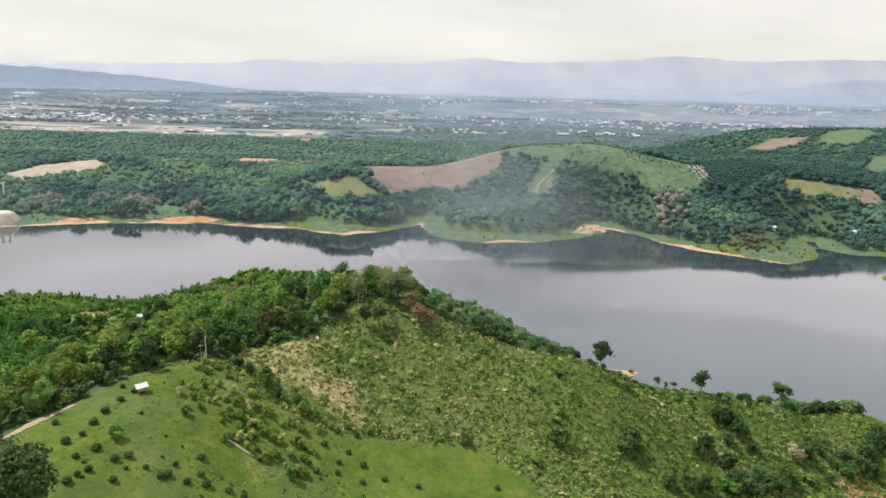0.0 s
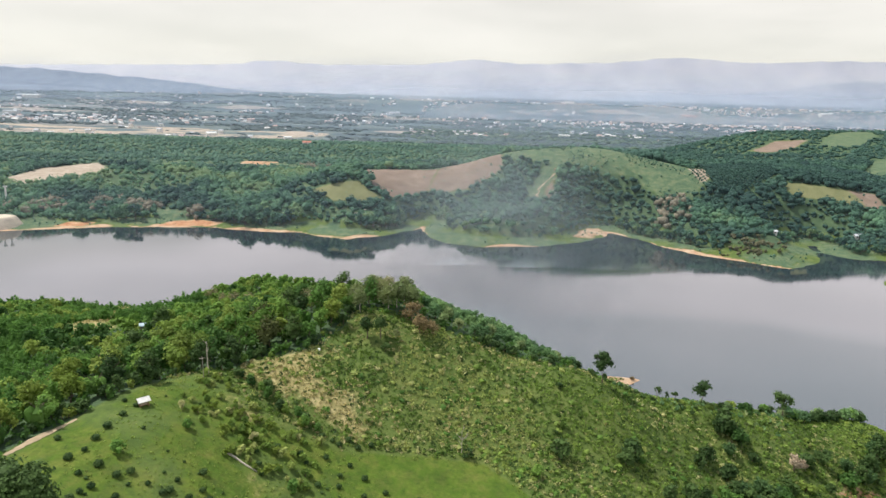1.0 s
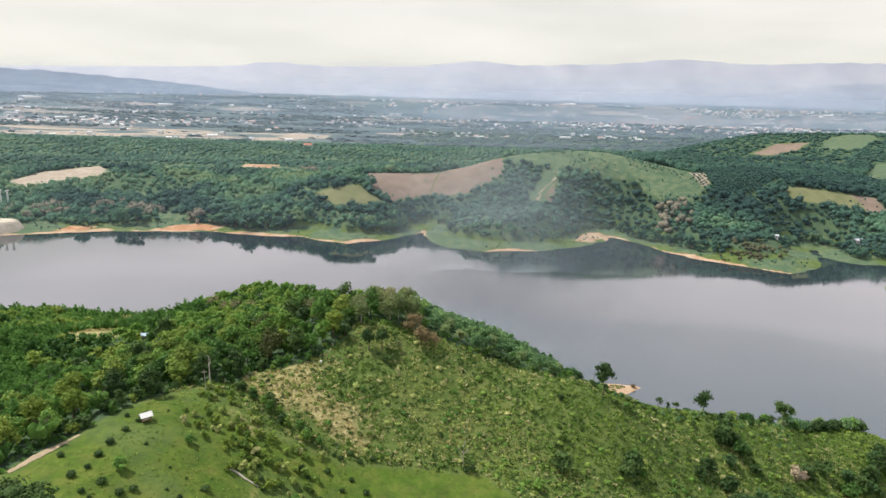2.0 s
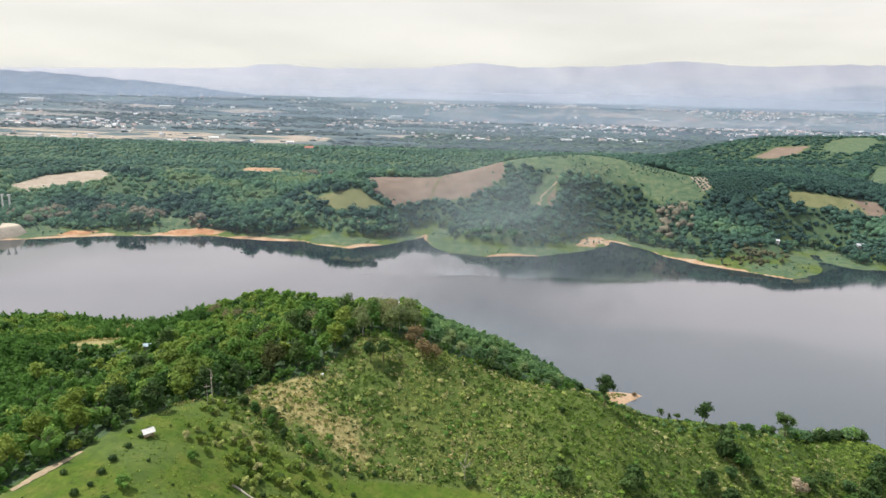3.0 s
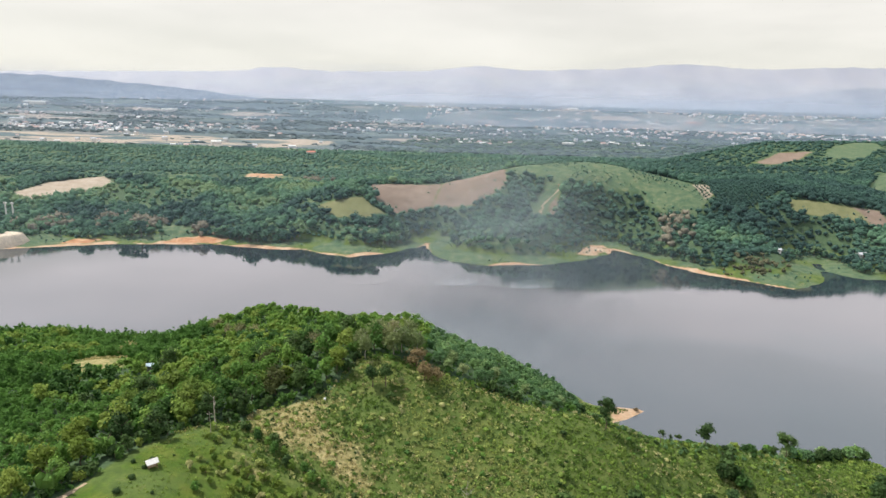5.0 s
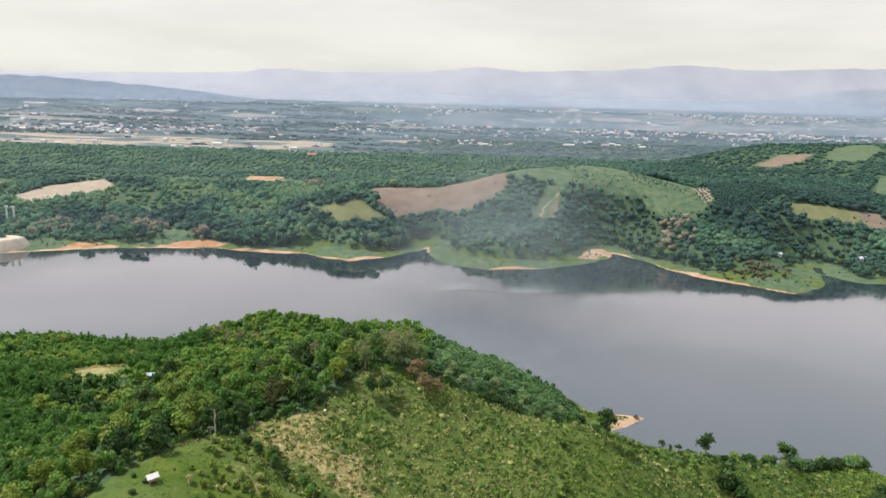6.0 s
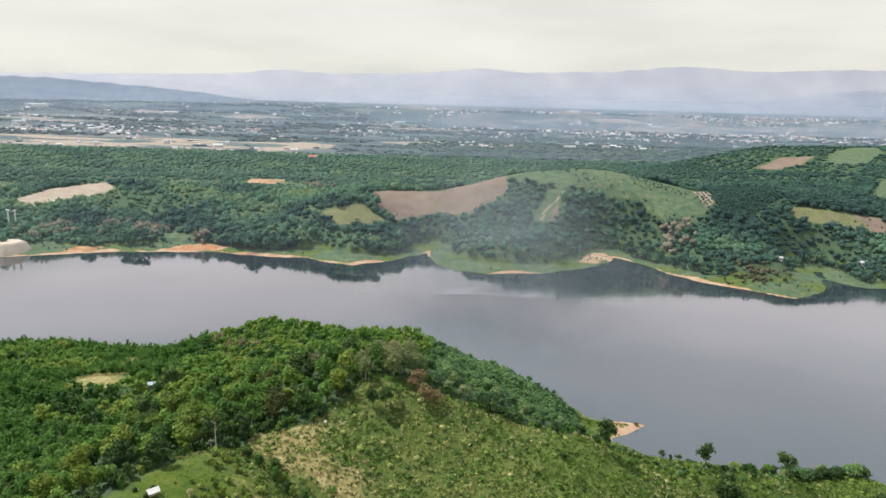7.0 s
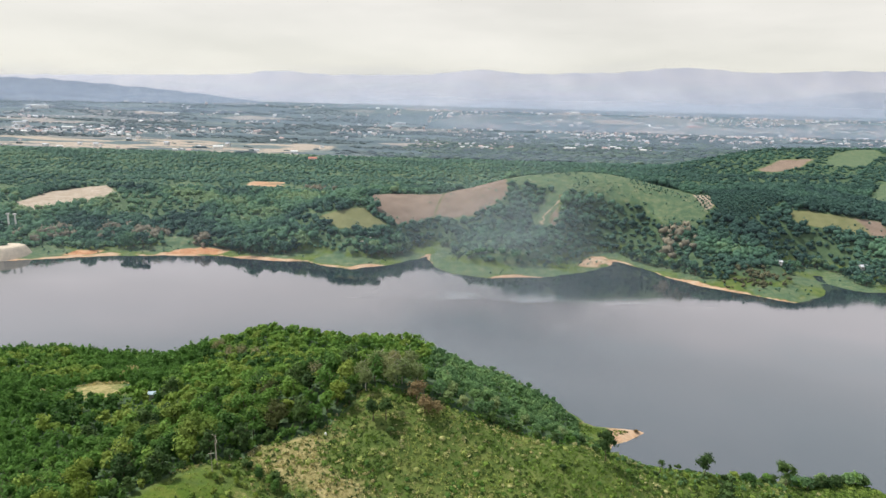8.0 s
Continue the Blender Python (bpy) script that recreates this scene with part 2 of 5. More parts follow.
M_WALL = plain_material("limewashed_wall", (0.68, 0.66, 0.62), 0.85, 2.0, 0.12)
M_ROOF_GREY = plain_material("grey_sheet_roof", (0.55, 0.56, 0.6), 0.6, 4, 0.15)
M_ROOF_RED = plain_material("red_tile_roof", (0.5, 0.22, 0.17), 0.8, 4, 0.2)
M_STONE = plain_material("dam_stone", (0.62, 0.53, 0.42), 0.9, 2.0, 0.2, 0, 0.15)
M_DIRT = plain_material("dirt_track_soil", (0.36, 0.285, 0.19), 0.95, 1.2, 0.25, 0, 0.05)
# Range colours hold the distance haze: lavender and blue painted into the base.
M_RANGE_FAR = mountain_material("haze_painted_far_range", (0.51, 0.525, 0.6), (0.585, 0.59, 0.64), 240)
M_RANGE_MID = mountain_material("haze_painted_middle_range", (0.43, 0.46, 0.545), (0.5, 0.525, 0.595), 170)
M_RANGE_LEFT = mountain_material("haze_painted_wooded_flank", (0.19, 0.23, 0.3), (0.25, 0.29, 0.355), 90)


# ---- mesh helpers ----
def part(name, bm, material, parent=None, label=""):
    me = bpy.data.meshes.new(name)
    bm.to_mesh(me)
    bm.free()
    me.materials.append(material)
    ob = new(name, me)
    if parent:
        ob.parent = parent
    return tagged(ob, label)


def array_mesh(name, verts, faces, material, smooth_shade=False, tone=None):
    """A mesh out of arrays: faces all of one corner count, or a list of such arrays."""
    groups = faces if isinstance(faces, list) else [faces]
    me = bpy.data.meshes.new(name)
    me.vertices.add(len(verts))
    me.vertices.foreach_set("co", np.asarray(verts, np.float32).ravel())
    loops = np.concatenate([g.ravel() for g in groups]).astype(np.int32)
    sizes = np.concatenate([np.full(len(g), g.shape[1], np.int32) for g in groups])
    me.loops.add(len(loops))
    me.loops.foreach_set("vertex_index", loops)
    me.polygons.add(len(sizes))
    me.polygons.foreach_set("loop_start", np.concatenate([[0], np.cumsum(sizes)[:-1]]).astype(np.int32))
    me.polygons.foreach_set("use_smooth", np.full(len(sizes), smooth_shade))
    me.update(calc_edges=True)
    if tone is not None:
        me.attributes.new("tone", "FLOAT", "POINT").data.foreach_set("value", np.asarray(tone, np.float32))
    me.materials.append(material)
    return me


def colour_layer(me, name, rgb):
    flat = np.ones((len(rgb), 4), np.float32)
    flat[:, :3] = rgb
    me.attributes.new(name, "FLOAT_COLOR", "POINT").data.foreach_set("color", flat.ravel())


def rod(bm, a, b, r0, r1, sides=6):
    a, b = Vector(a), Vector(b)
    turn = (b - a).to_track_quat("Z", "Y").to_matrix()
    rings = []
    for at, r in ((a, r0), (b, r1)):
        rings.append([bm.verts.new(at + turn @ Vector((r * math.cos(k * math.tau / sides), r * math.sin(k * math.tau / sides), 0))) for k in range(sides)])
    for k in range(sides):
        bm.faces.new((rings[0][k], rings[0][(k + 1) % sides], rings[1][(k + 1) % sides], rings[1][k]))
    bm.faces.new(rings[1])
    bm.faces.new(rings[0][::-1])


def block(bm, lo, hi, m=None):
    vs = [bm.verts.new((m or Matrix()) @ Vector((x, y, z))) for x in (lo[0], hi[0]) for y in (lo[1], hi[1]) for z in (lo[2], hi[2])]
    for f in ((0, 1, 3, 2), (4, 6, 7, 5), (0, 4, 5, 1), (2, 3, 7, 6), (0, 2, 6, 4), (1, 5, 7, 3)):
        bm.faces.new([vs[k] for k in f])



# ---- the lie of the land ----
NEAR_HILLS = [  # x, y, height, radius
    (-60, 100, 51.9, 170), (100, -80, 30.5, 110), (-320, 20, 40.3, 170), (-60, 240, 15.1, 70), (40, 160, 15.7, 30), (240, 80, 14.4, 110),
    (80, 240, 4.4, 30), (-100, -100, 22.2, 110), (-320, 240, 12.7, 110), (100, 180, 17.8, 30), (0, 180, 13.7, 30), (-60, 120, 8.6, 30),
    (-180, 220, 7.9, 70), (-80, 360, -6.3, 70), (100, 220, -12.9, 30), (-300, 320, -8.3, 45), (-100, 240, -4.4, 30), (-20, 160, 10.3, 30),
    (-60, 80, 6.9, 30), (20, 240, 6.5, 30)]
NEAR_KNOLLS = [
    (140, 200, 11.1, 30), (220, 280, -2.8, 110), (120, 160, -10.1, 30), (-200, 340, -4.4, 30), (-80, 280, 9.2, 30), (-20, 280, 10.7, 30),
    (-120, 200, 4.2, 30), (-200, -80, 18.3, 30), (100, 20, -4.0, 30), (60, 220, -9.8, 30), (60, 320, -4.0, 45), (-20, 100, -3.5, 30),
    (60, 140, -4.6, 30), (-200, 280, 4.0, 30), (260, 160, -3.7, 45), (0, -60, 19.5, 30), (160, 240, -10.0, 30), (60, 180, 3.5, 30)]
NEAR_DIPS = [
    (-260, 200, -3.2, 45), (-40, 180, 8.1, 30), (20, 220, 7.7, 30), (160, 280, 7.0, 30), (20, 280, 3.6, 30), (-100, 20, 8.3, 45),
    (0, 360, -2.0, 45), (-160, 0, 7.2, 30), (-20, 0, 8.9, 45), (-320, 200, 7.2, 45), (-160, 160, -2.2, 30), (60, 260, -3.3, 30),
    (180, -40, 23.3, 110), (200, 20, -7.6, 45), (100, 300, -2.0, 30), (240, 200, -2.1, 30), (64, 254, -1.6, 12), (44, 162, 0.8, 14), (79, 174, 2.6, 10),
    (109, 186, 1.2, 12), (-112, 284, 5.0, 24), (-84, 284, 2.8, 26), (-54, 281, 1.5, 26), (-28, 274, 1.2, 24), (-202, 283, 2.0, 30), (-170, 280, 1.6, 20), (64, 177, 1.8, 14), (150, 207, 1.6, 14)]
FAR_HILLS = [
    (500, 950, 53.9, 400), (-350, 800, 27.9, 400), (1050, 1250, 77.1, 400), (150, 700, 42.4, 100), (800, 600, 30.9, 250),
    (-50, 750, 16.3, 100), (-800, 850, 20.3, 250), (350, 700, 15.9, 100), (600, 1300, 25.6, 160),
    (-300, 500, -19.6, 160), (200, 1250, -13.3, 250), (350, 500, -11.0, 100), (500, 1000, -12.3, 100), (-100, 650, 21.9, 60),
    (-50, 600, -9.6, 60), (50, 700, 15.4, 60), (250, 650, 8.6, 60), (150, 800, 8.4, 60),
    (350, 650, 11.3, 60), (190, 695, 5.0, 70), (85, 725, 5.0, 55), (800, 1250, 8.4, 160), (550, 700, 5.9, 60)]
NORTH_SHORE = [
    (-900, 470), (-470, 503), (-383, 516), (-360, 525), (-333, 537), (-298, 549), (-255, 554), (-221, 559), (-187, 552), (-155, 546),
    (-130, 548), (-113, 536), (-86, 527), (-59, 541), (-31, 571), (-23, 590), (-17, 545), (0, 520), (30, 510), (76, 517), (110, 537),
    (132, 552), (144, 564), (150, 580), (155, 584), (172, 564), (186, 529), (200, 508), (220, 494), (238, 480), (259, 464), (277, 471), (296, 487),
    (305, 499), (313, 524), (323, 553), (327, 553), (320, 531), (323, 514), (335, 502), (352, 500), (430, 485), (900, 470)]
SAND_POINT = [(56, 268), (66, 260), (78, 258.5), (88, 257), (84, 253.5), (76, 247), (66, 244), (54, 254)]
EAST_POINT = [(304, 419), (312, 438), (370, 452), (520, 446), (900, 430), (900, 330), (420, 380)]


def bumps(hills, x, y):
    total = np.zeros_like(x)
    for cx, cy, high, wide in hills:
        total += high * np.exp(-((x - cx) ** 2 + (y - cy) ** 2) / wide ** 2)
    return total


def inside_by(poly, x, y):
    """Metres inside (positive) or outside (negative) a closed outline."""
    best, within = np.full(x.shape, 1e9), np.zeros(x.shape, bool)
    for (ax, ay), (bx, by) in zip(poly, poly[1:] + poly[:1]):
        dx, dy = bx - ax, by - ay
        k = np.clip(((x - ax) * dx + (y - ay) * dy) / (dx * dx + dy * dy), 0, 1)
        best = np.minimum(best, np.hypot(x - ax - k * dx, y - ay - k * dy))
        if dy:
            within ^= ((ay > y) != (by > y)) & (x < dx * (y - ay) / dy + ax)
    return np.where(within, best, -best)


def ripple(x, y, size, seed=0.0):
    """Cheap smooth unevenness between -1 and 1."""
    a, b = x / size + seed, y / size - seed
    return (np.sin(a * 2.1 + 1.3 * np.sin(b * 1.7 + seed)) + np.sin(b * 2.7 + 1.1 * np.sin(a * 1.3 - seed)) + np.sin((a + b) * 1.9 + seed * 3)) / 3


def smooth(k):
    k = np.clip(k, 0, 1)
    return k * k * (3 - 2 * k)


NORTH_LAND = NORTH_SHORE + [(4000, 470), (4000, 6000), (-4000, 6000), (-4000, 470)]


def height(x, y):
    x, y = np.asarray(x, float), np.asarray(y, float)
    near = bumps(NEAR_HILLS, x, y) + bumps(NEAR_KNOLLS, x, y) + bumps(NEAR_DIPS, x, y) - 9 + 0.35 * ripple(x, y, 9, 1) + 0.2 * ripple(x, y, 4, 2)
    near = np.maximum(near, np.clip(inside_by(SAND_POINT, x, y) * 0.22, -9, 0.9))
    wob = 2.2 * ripple(x, y, 17, 3) + 1.1 * ripple(x, y, 7, 4)
    bank = inside_by(NORTH_LAND, x, y) + wob
    hills = bumps(FAR_HILLS, x, y) + 1.5 * ripple(x, y, 60, 5)
    hills = np.maximum(hills, 3.0 + 0.02 * bank) * (1 - smooth((y - 1250) / 700)) + (3 + 80 * smooth((y - 2100) / 2600)) * smooth((y - 1250) / 700)
    hills = hills + 78 * smooth((y - 3350) / 1250)
    shore = np.where(bank < 25, bank * 0.16, 4.0 + (bank - 25) * 1.1)
    far = 0.5 * (hills + shore - np.sqrt((hills - shore) ** 2 + 4.0))
    far = np.where(bank > 0, np.maximum(far, np.minimum(bank * 0.1, 0.4)), np.maximum(bank * 0.3, -9))
    spit = inside_by(EAST_POINT, x, y) + wob
    far = np.maximum(far, np.clip(spit * 0.2, -9, 12))
    return np.where(y < 340, np.maximum(near, far), np.maximum(far, np.where(y < 420, near, -9)))

# ---- ground: one sheet to the horizon ----
ORCHARD = [(-72, 92), (-66.6, 104.4), (-63.3, 112.9), (-61, 122), (-55.2, 132), (-48, 131), (-41, 124.5), (-32.7, 120), (-24.4, 120.2), (-16.1, 121), (9.6, 125.8), (18.8, 117.8), (26, 105), (20, 60), (-70, 60)]
MEADOW = [(-16, 120), (9.6, 125), (18, 117.8), (21.8, 113), (10, 100), (-5.6, 104), (-19, 113)]
STRAW_PATCH = [(-49, 142), (-47, 147), (-38, 147), (-27, 149.5), (-31, 141.7), (-23.6, 136.5), (-12.8, 134.5), (-12.5, 129.5), (-21.7, 125), (-32.4, 128.4), (-42.3, 132.9)]
WOOD_EDGE = [(-72.6, 93.6), (-67.5, 105.3), (-63.5, 117.3), (-58, 131), (-53, 135), (-47.5, 137), (-46.5, 143), (-31, 148.5), (-26, 157), (-21, 165), (-9, 165), (3, 164), (14, 164), (25, 163), (34, 163), (40, 170)]
NEAR_WOOD = WOOD_EDGE + [(46, 200), (56, 235), (58, 262), (45, 300), (0, 330), (-400, 330), (-400, 60), (-90, 60)]
WOOD_CLEARING = [(-132, 197), (-128, 210), (-116, 210), (-104, 193), (-107, 185), (-120, 188)]
PALE_FIELD = [(-480, 680), (-444, 640), (-412, 692), (-402, 745), (-443, 800), (-485, 750)]
BRUSH = [(-399, 720), (-346, 747), (-298, 764), (-273, 665), (-322, 642), (-376, 665)]
OLIVE_FIELD = [(-135, 621), (-113, 625), (-89, 634), (-79, 623), (-62, 617), (-82, 602), (-109, 598)]
BROWN_FIELD = [(-95, 700), (-76, 722), (-11, 719), (-22, 646), (-62, 621), (-79, 639)]
TAN_FIELD = [(-11, 719), (20, 745), (60, 735), (59, 669), (28, 644), (-21, 650)]
HILL_GRASS = [(55, 690), (80, 735), (150, 755), (215, 730), (255, 665), (262, 640), (230, 596), (203, 609), (189, 642), (151, 652), (116, 659)]
TERRACES = [(251, 672), (284, 689), (274, 653), (251, 626)]
EAST_FIELD = [(335, 633), (374, 628), (425, 628), (412, 590), (373, 598), (333, 612)]
TREE_ROW = [(340, 656), (394, 654), (450, 650), (440, 634), (382, 632), (335, 638)]
PLOUGH = [(493, 1060), (571, 1130), (621, 1114), (571, 1055), (515, 1032)]
GREEN_FIELD = [(593, 1036), (674, 1150), (800, 1250), (760, 1150), (639, 1005)]
GREEN_STRIP = [(463, 712), (533, 804), (559, 830), (600, 800), (464, 682)]
SMALL_CUT = [(-300, 940), (-248, 938), (-232, 855), (-280, 850)]
PATH_CUT = [(120, 668), (110, 640), (97, 602), (76, 603), (84, 630), (96, 656)]
RED_BANK = [(-345, 541), (-322, 549), (-318, 560), (-340, 556)]
RED_CLIFF = [(-262, 558), (-213, 563), (-205, 575), (-235, 579), (-258, 570)]
SAND_TIP = [(112, 554), (122, 574), (134, 592), (147, 597), (150, 586), (139, 567), (126, 552)]
EAST_SIDE = [(276, 470), (300, 470), (345, 480), (900, 460), (900, 620), (300, 620), (296, 520)]
PATH_SCAR = [(110, 642), (104, 604), (96, 598), (90, 606), (94, 624)]
RED_SOIL = [(112, 158), (120, 166), (130, 166), (135, 158), (122, 150)]


def zone(poly, x, y, soft=2.0):
    return smooth(inside_by(poly, x, y) / soft * 0.5 + 0.5)


def thinness(x, y):
    """How open the far woods are, from 0 (closed) to 1 (bare)."""
    return smooth(0.5 + 0.75 * ripple(x, y, 45, 21) + 0.35 * ripple(x, y, 17, 22) - 0.42) * smooth((1500 - y) / 300) * (1 - 0.92 * smooth((x - 120) / 70))


def axis(*spans):
    """Grid lines: (from, to, step) spans end to end."""
    return np.unique(np.concatenate([np.linspace(a, b, max(2, int(round((b - a) / s)) + 1)) for a, b, s in spans]))


gx = axis((-4000, -1200, 70), (-1200, -520, 20), (-520, -330, 7), (-330, -110, 5), (-110, 170, 1.8), (170, 330, 5), (330, 620, 7), (620, 1200, 20), (1200, 4000, 70))
gy = axis((-300, 50, 12), (50, 190, 1.7), (190, 330, 3), (330, 450, 12), (450, 620, 2.5), (620, 780, 5), (780, 1300, 15), (1300, 2600, 22), (2600, 4940, 45))
X, Y = np.meshgrid(gx, gy)
X, Y = X.ravel(), Y.ravel()
Z = height(X, Y)
nx, ny = len(gx), len(gy)
k = (np.arange(ny - 1)[:, None] * nx + np.arange(nx - 1)[None]).ravel()
ground = new("ground", array_mesh("ground", np.stack([X, Y, Z], 1), np.stack([k, k + 1, k + nx + 1, k + nx], 1), M_GROUND, True))
tagged(ground, "green hilly ground with scrub, fields and bare orange banks", "ground", kind="structure")

north = smooth((Y - 400) / 20)
bank = inside_by(NORTH_LAND, X, Y)
lush = np.maximum(zone(ORCHARD, X, Y) * (0.55 + 0.2 * ripple(X, Y, 9, 17)), zone(MEADOW, X, Y, 1.5)) + 0.1 * ripple(X, Y, 6, 7)
lush = np.maximum(lush, north * smooth((30 - bank) / 8) * (0.3 + 0.35 * ripple(X, Y, 19, 8)))
dry = np.maximum(zone(STRAW_PATCH, X, Y, 8) * (0.85 + 0.35 * ripple(X, Y, 5, 8)), zone(WOOD_CLEARING, X, Y, 5) * 0.6)
dry = np.maximum(dry, (0.22 + 0.4 * np.exp(-((X + 42) / 12) ** 2 - ((Y - 113) / 13) ** 2)) * zone(ORCHARD, X, Y) * smooth((ripple(X, Y, 10, 19) + 0.1) / 0.6) * (1 - zone(MEADOW, X, Y)))
dry = np.maximum(dry, 0.25 * smooth((ripple(X, Y, 11, 9) - 0.1) / 0.5) * (1 - zone(ORCHARD, X, Y)) * (1 - north))
west = smooth((X + 375) / 25) * smooth((-90 - X) / 40)
beach = smooth((0.95 - 0.5 * smooth((X + 80) / 40) + 0.8 * ripple(X, Y, 26, 10) + west * (0.35 + 0.9 * ripple(X, Y, 21, 4) + 0.5 * ripple(X, Y, 8, 6)) - Z) / 0.7) * smooth((Z + 2) / 2) * np.clip(0.72 + 0.3 * ripple(X, Y, 31, 14) + 0.25 * ripple(X, Y, 9, 15), 0, 1) * (north + smooth((Y - 235) / 10) * smooth((X - 30) / 10))
beach *= 1 - north * smooth((X - 145) / 20) * np.clip(0.5 - 0.7 * ripple(X, Y, 27, 7), 0, 1)
SPIT_EDGE = [(186, 548), (200, 530), (218, 518), (240, 496), (262, 481), (280, 490), (272, 474), (258, 464), (236, 478), (210, 500), (188, 518)]
beach = np.maximum(beach * (1 - 0.8 * north * zone(EAST_SIDE, X, Y, 6)), zone(SPIT_EDGE, X, Y, 5) * smooth((Z + 1) / 1.2) * smooth((1.2 + 1.1 * ripple(X, Y, 14, 4) - Z) / 0.8) * np.clip(0.8 + 0.35 * ripple(X, Y, 11, 12), 0, 1))
soil = np.maximum.reduce([beach, zone(RED_SOIL, X, Y, 3), zone(RED_BANK, X, Y, 6) * 0.8, zone(RED_CLIFF, X, Y, 5) * (0.8 + 0.3 * ripple(X, Y, 9, 3)), zone(SAND_TIP, X, Y, 6) * (0.75 + 0.3 * ripple(X, Y, 7, 5)), zone(SAND_POINT, X, Y, 3) * smooth((X - 67) / 7), zone(SMALL_CUT, X, Y, 10) * north])
colour_layer(ground.data, "cover_a", np.stack([lush, dry, soil], 1))
wood = np.maximum(zone(NEAR_WOOD, X, Y, 3) * (1 - zone(WOOD_CLEARING, X, Y, 4)), north * smooth((bank - 24) / 12) * (1 - smooth((Y - 1500) / 200)))
open_land = np.maximum.reduce([zone(p, X, Y, 6) for p in (PALE_FIELD, OLIVE_FIELD, BROWN_FIELD, TAN_FIELD, HILL_GRASS, TERRACES, EAST_FIELD, PLOUGH, GREEN_FIELD, GREEN_STRIP, SMALL_CUT, PATH_CUT)])
field = np.maximum.reduce([zone(BROWN_FIELD, X, Y, 5), 0.8 * zone(TAN_FIELD, X, Y, 6), zone(PLOUGH, X, Y, 10) * (0.8 + 0.3 * ripple(X, Y, 14, 2)), 0.6 * zone(PATH_SCAR, X, Y, 5), zone(EAST_FIELD, X, Y, 8) * smooth((X - 375 + 12 * ripple(X, Y, 20, 4)) / 25)])
olive = np.maximum.reduce([zone(OLIVE_FIELD, X, Y, 4), zone(EAST_FIELD, X, Y, 4) * (1 - smooth((X - 385) / 25))])
thin = north * smooth((thinness(X, Y) - 0.45) / 0.25)
colour_layer(ground.data, "cover_d", np.stack([np.maximum.reduce([zone(RED_BANK, X, Y, 6), zone(RED_CLIFF, X, Y, 6) * (0.8 + 0.4 * ripple(X, Y, 8, 2)), 0.75 * zone(RED_SOIL, X, Y, 3), 0.5 * zone(SMALL_CUT, X, Y, 10)]), 0 * X, 0 * X], 1))
colour_layer(ground.data, "cover_b", np.stack([wood * (1 - north * open_land) * (1 - thin), field, olive], 1))
hill = 0.72 * north * (1 - wood) * (1 - beach) * smooth((bank - 22) / 10)
hill = np.maximum(hill, (1 - beach) * (1 - np.maximum(field, olive)) * np.maximum.reduce([thin * 0.9, north * smooth((30 - bank) / 8) * (0.6 + 0.4 * ripple(X, Y, 23, 13)), zone(HILL_GRASS, X, Y, 6), zone(PATH_CUT, X, Y, 5), zone(GREEN_FIELD, X, Y, 8), zone(GREEN_STRIP, X, Y, 8)]))
hill *= 1 - 0.9 * np.maximum.reduce([zone(p, X, Y, 5) for p in (RED_BANK, RED_CLIFF, SAND_TIP)])
pale = np.maximum(zone(PALE_FIELD, X, Y, 5), zone(TERRACES, X, Y, 5) * 0.7)
strip = smooth(0.72 + 0.55 * ripple(X * 0.35, Y, 66, 9) + 0.45 * ripple(X * 0.6, Y, 31, 5)) * smooth((Y - 1600 - 60 * ripple(X, Y, 300, 2)) / 60) * smooth((2350 + 80 * ripple(X, Y, 200, 3) - Y) / 80) * smooth((-250 - X) / 250)
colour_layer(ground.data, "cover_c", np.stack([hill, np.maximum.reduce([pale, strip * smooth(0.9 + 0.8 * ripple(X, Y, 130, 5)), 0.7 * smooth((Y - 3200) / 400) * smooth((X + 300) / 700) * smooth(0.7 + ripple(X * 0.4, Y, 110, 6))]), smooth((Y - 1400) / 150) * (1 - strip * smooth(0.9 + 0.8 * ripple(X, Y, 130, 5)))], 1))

# ---- the lake ----
WIND_PATCH = [(36, 316), (58, 337), (88, 346), (136, 349), (181, 343), (203, 324), (229, 306), (330, 290), (420, 200), (300, 120), (60, 190), (48, 250), (44, 290)]
wx, wy = np.meshgrid(axis((-2600, -60, 60), (-60, 440, 5), (440, 2600, 60)), axis((70, 110, 10), (110, 370, 5), (370, 770, 40)))
across = wx.shape[1]
k = (np.arange(wx.shape[0] - 1)[:, None] * across + np.arange(across - 1)[None]).ravel()
wx, wy = wx.ravel(), wy.ravel()
water = new("water", array_mesh("water", np.stack([wx, wy, 0 * wx], 1), np.stack([k, k + 1, k + across + 1, k + across], 1), M_WATER, True))
water.data.attributes.new("ruffle", "FLOAT", "POINT").data.foreach_set("value", smooth(0.5 + (inside_by(WIND_PATCH, wx, wy) + 5 * ripple(wx, wy, 40, 2)) / 26).astype(np.float32))
tagged(water, "calm grey reservoir water reflecting the cloudy sky", "water", kind="structure")


# ---- mountains on the horizon ----
def mountain_range(name, label, material, y0, y1, x0, x1, crest, seed, step=30):
    xs, ys = np.arange(x0, x1 + 1, step), np.linspace(y0, y1, 14)
    x, y = np.meshgrid(xs, ys)
    x, y = x.ravel(), y.ravel()
    up = ((y - y0) / (y1 - y0)) ** 1.25
    ridge = 1 - np.abs(ripple(x + 0.8 * y, y * 0.7, 210, seed)) * 0.3 - np.abs(ripple(x - 0.5 * y, y, 90, seed + 2)) * 0.1 * up
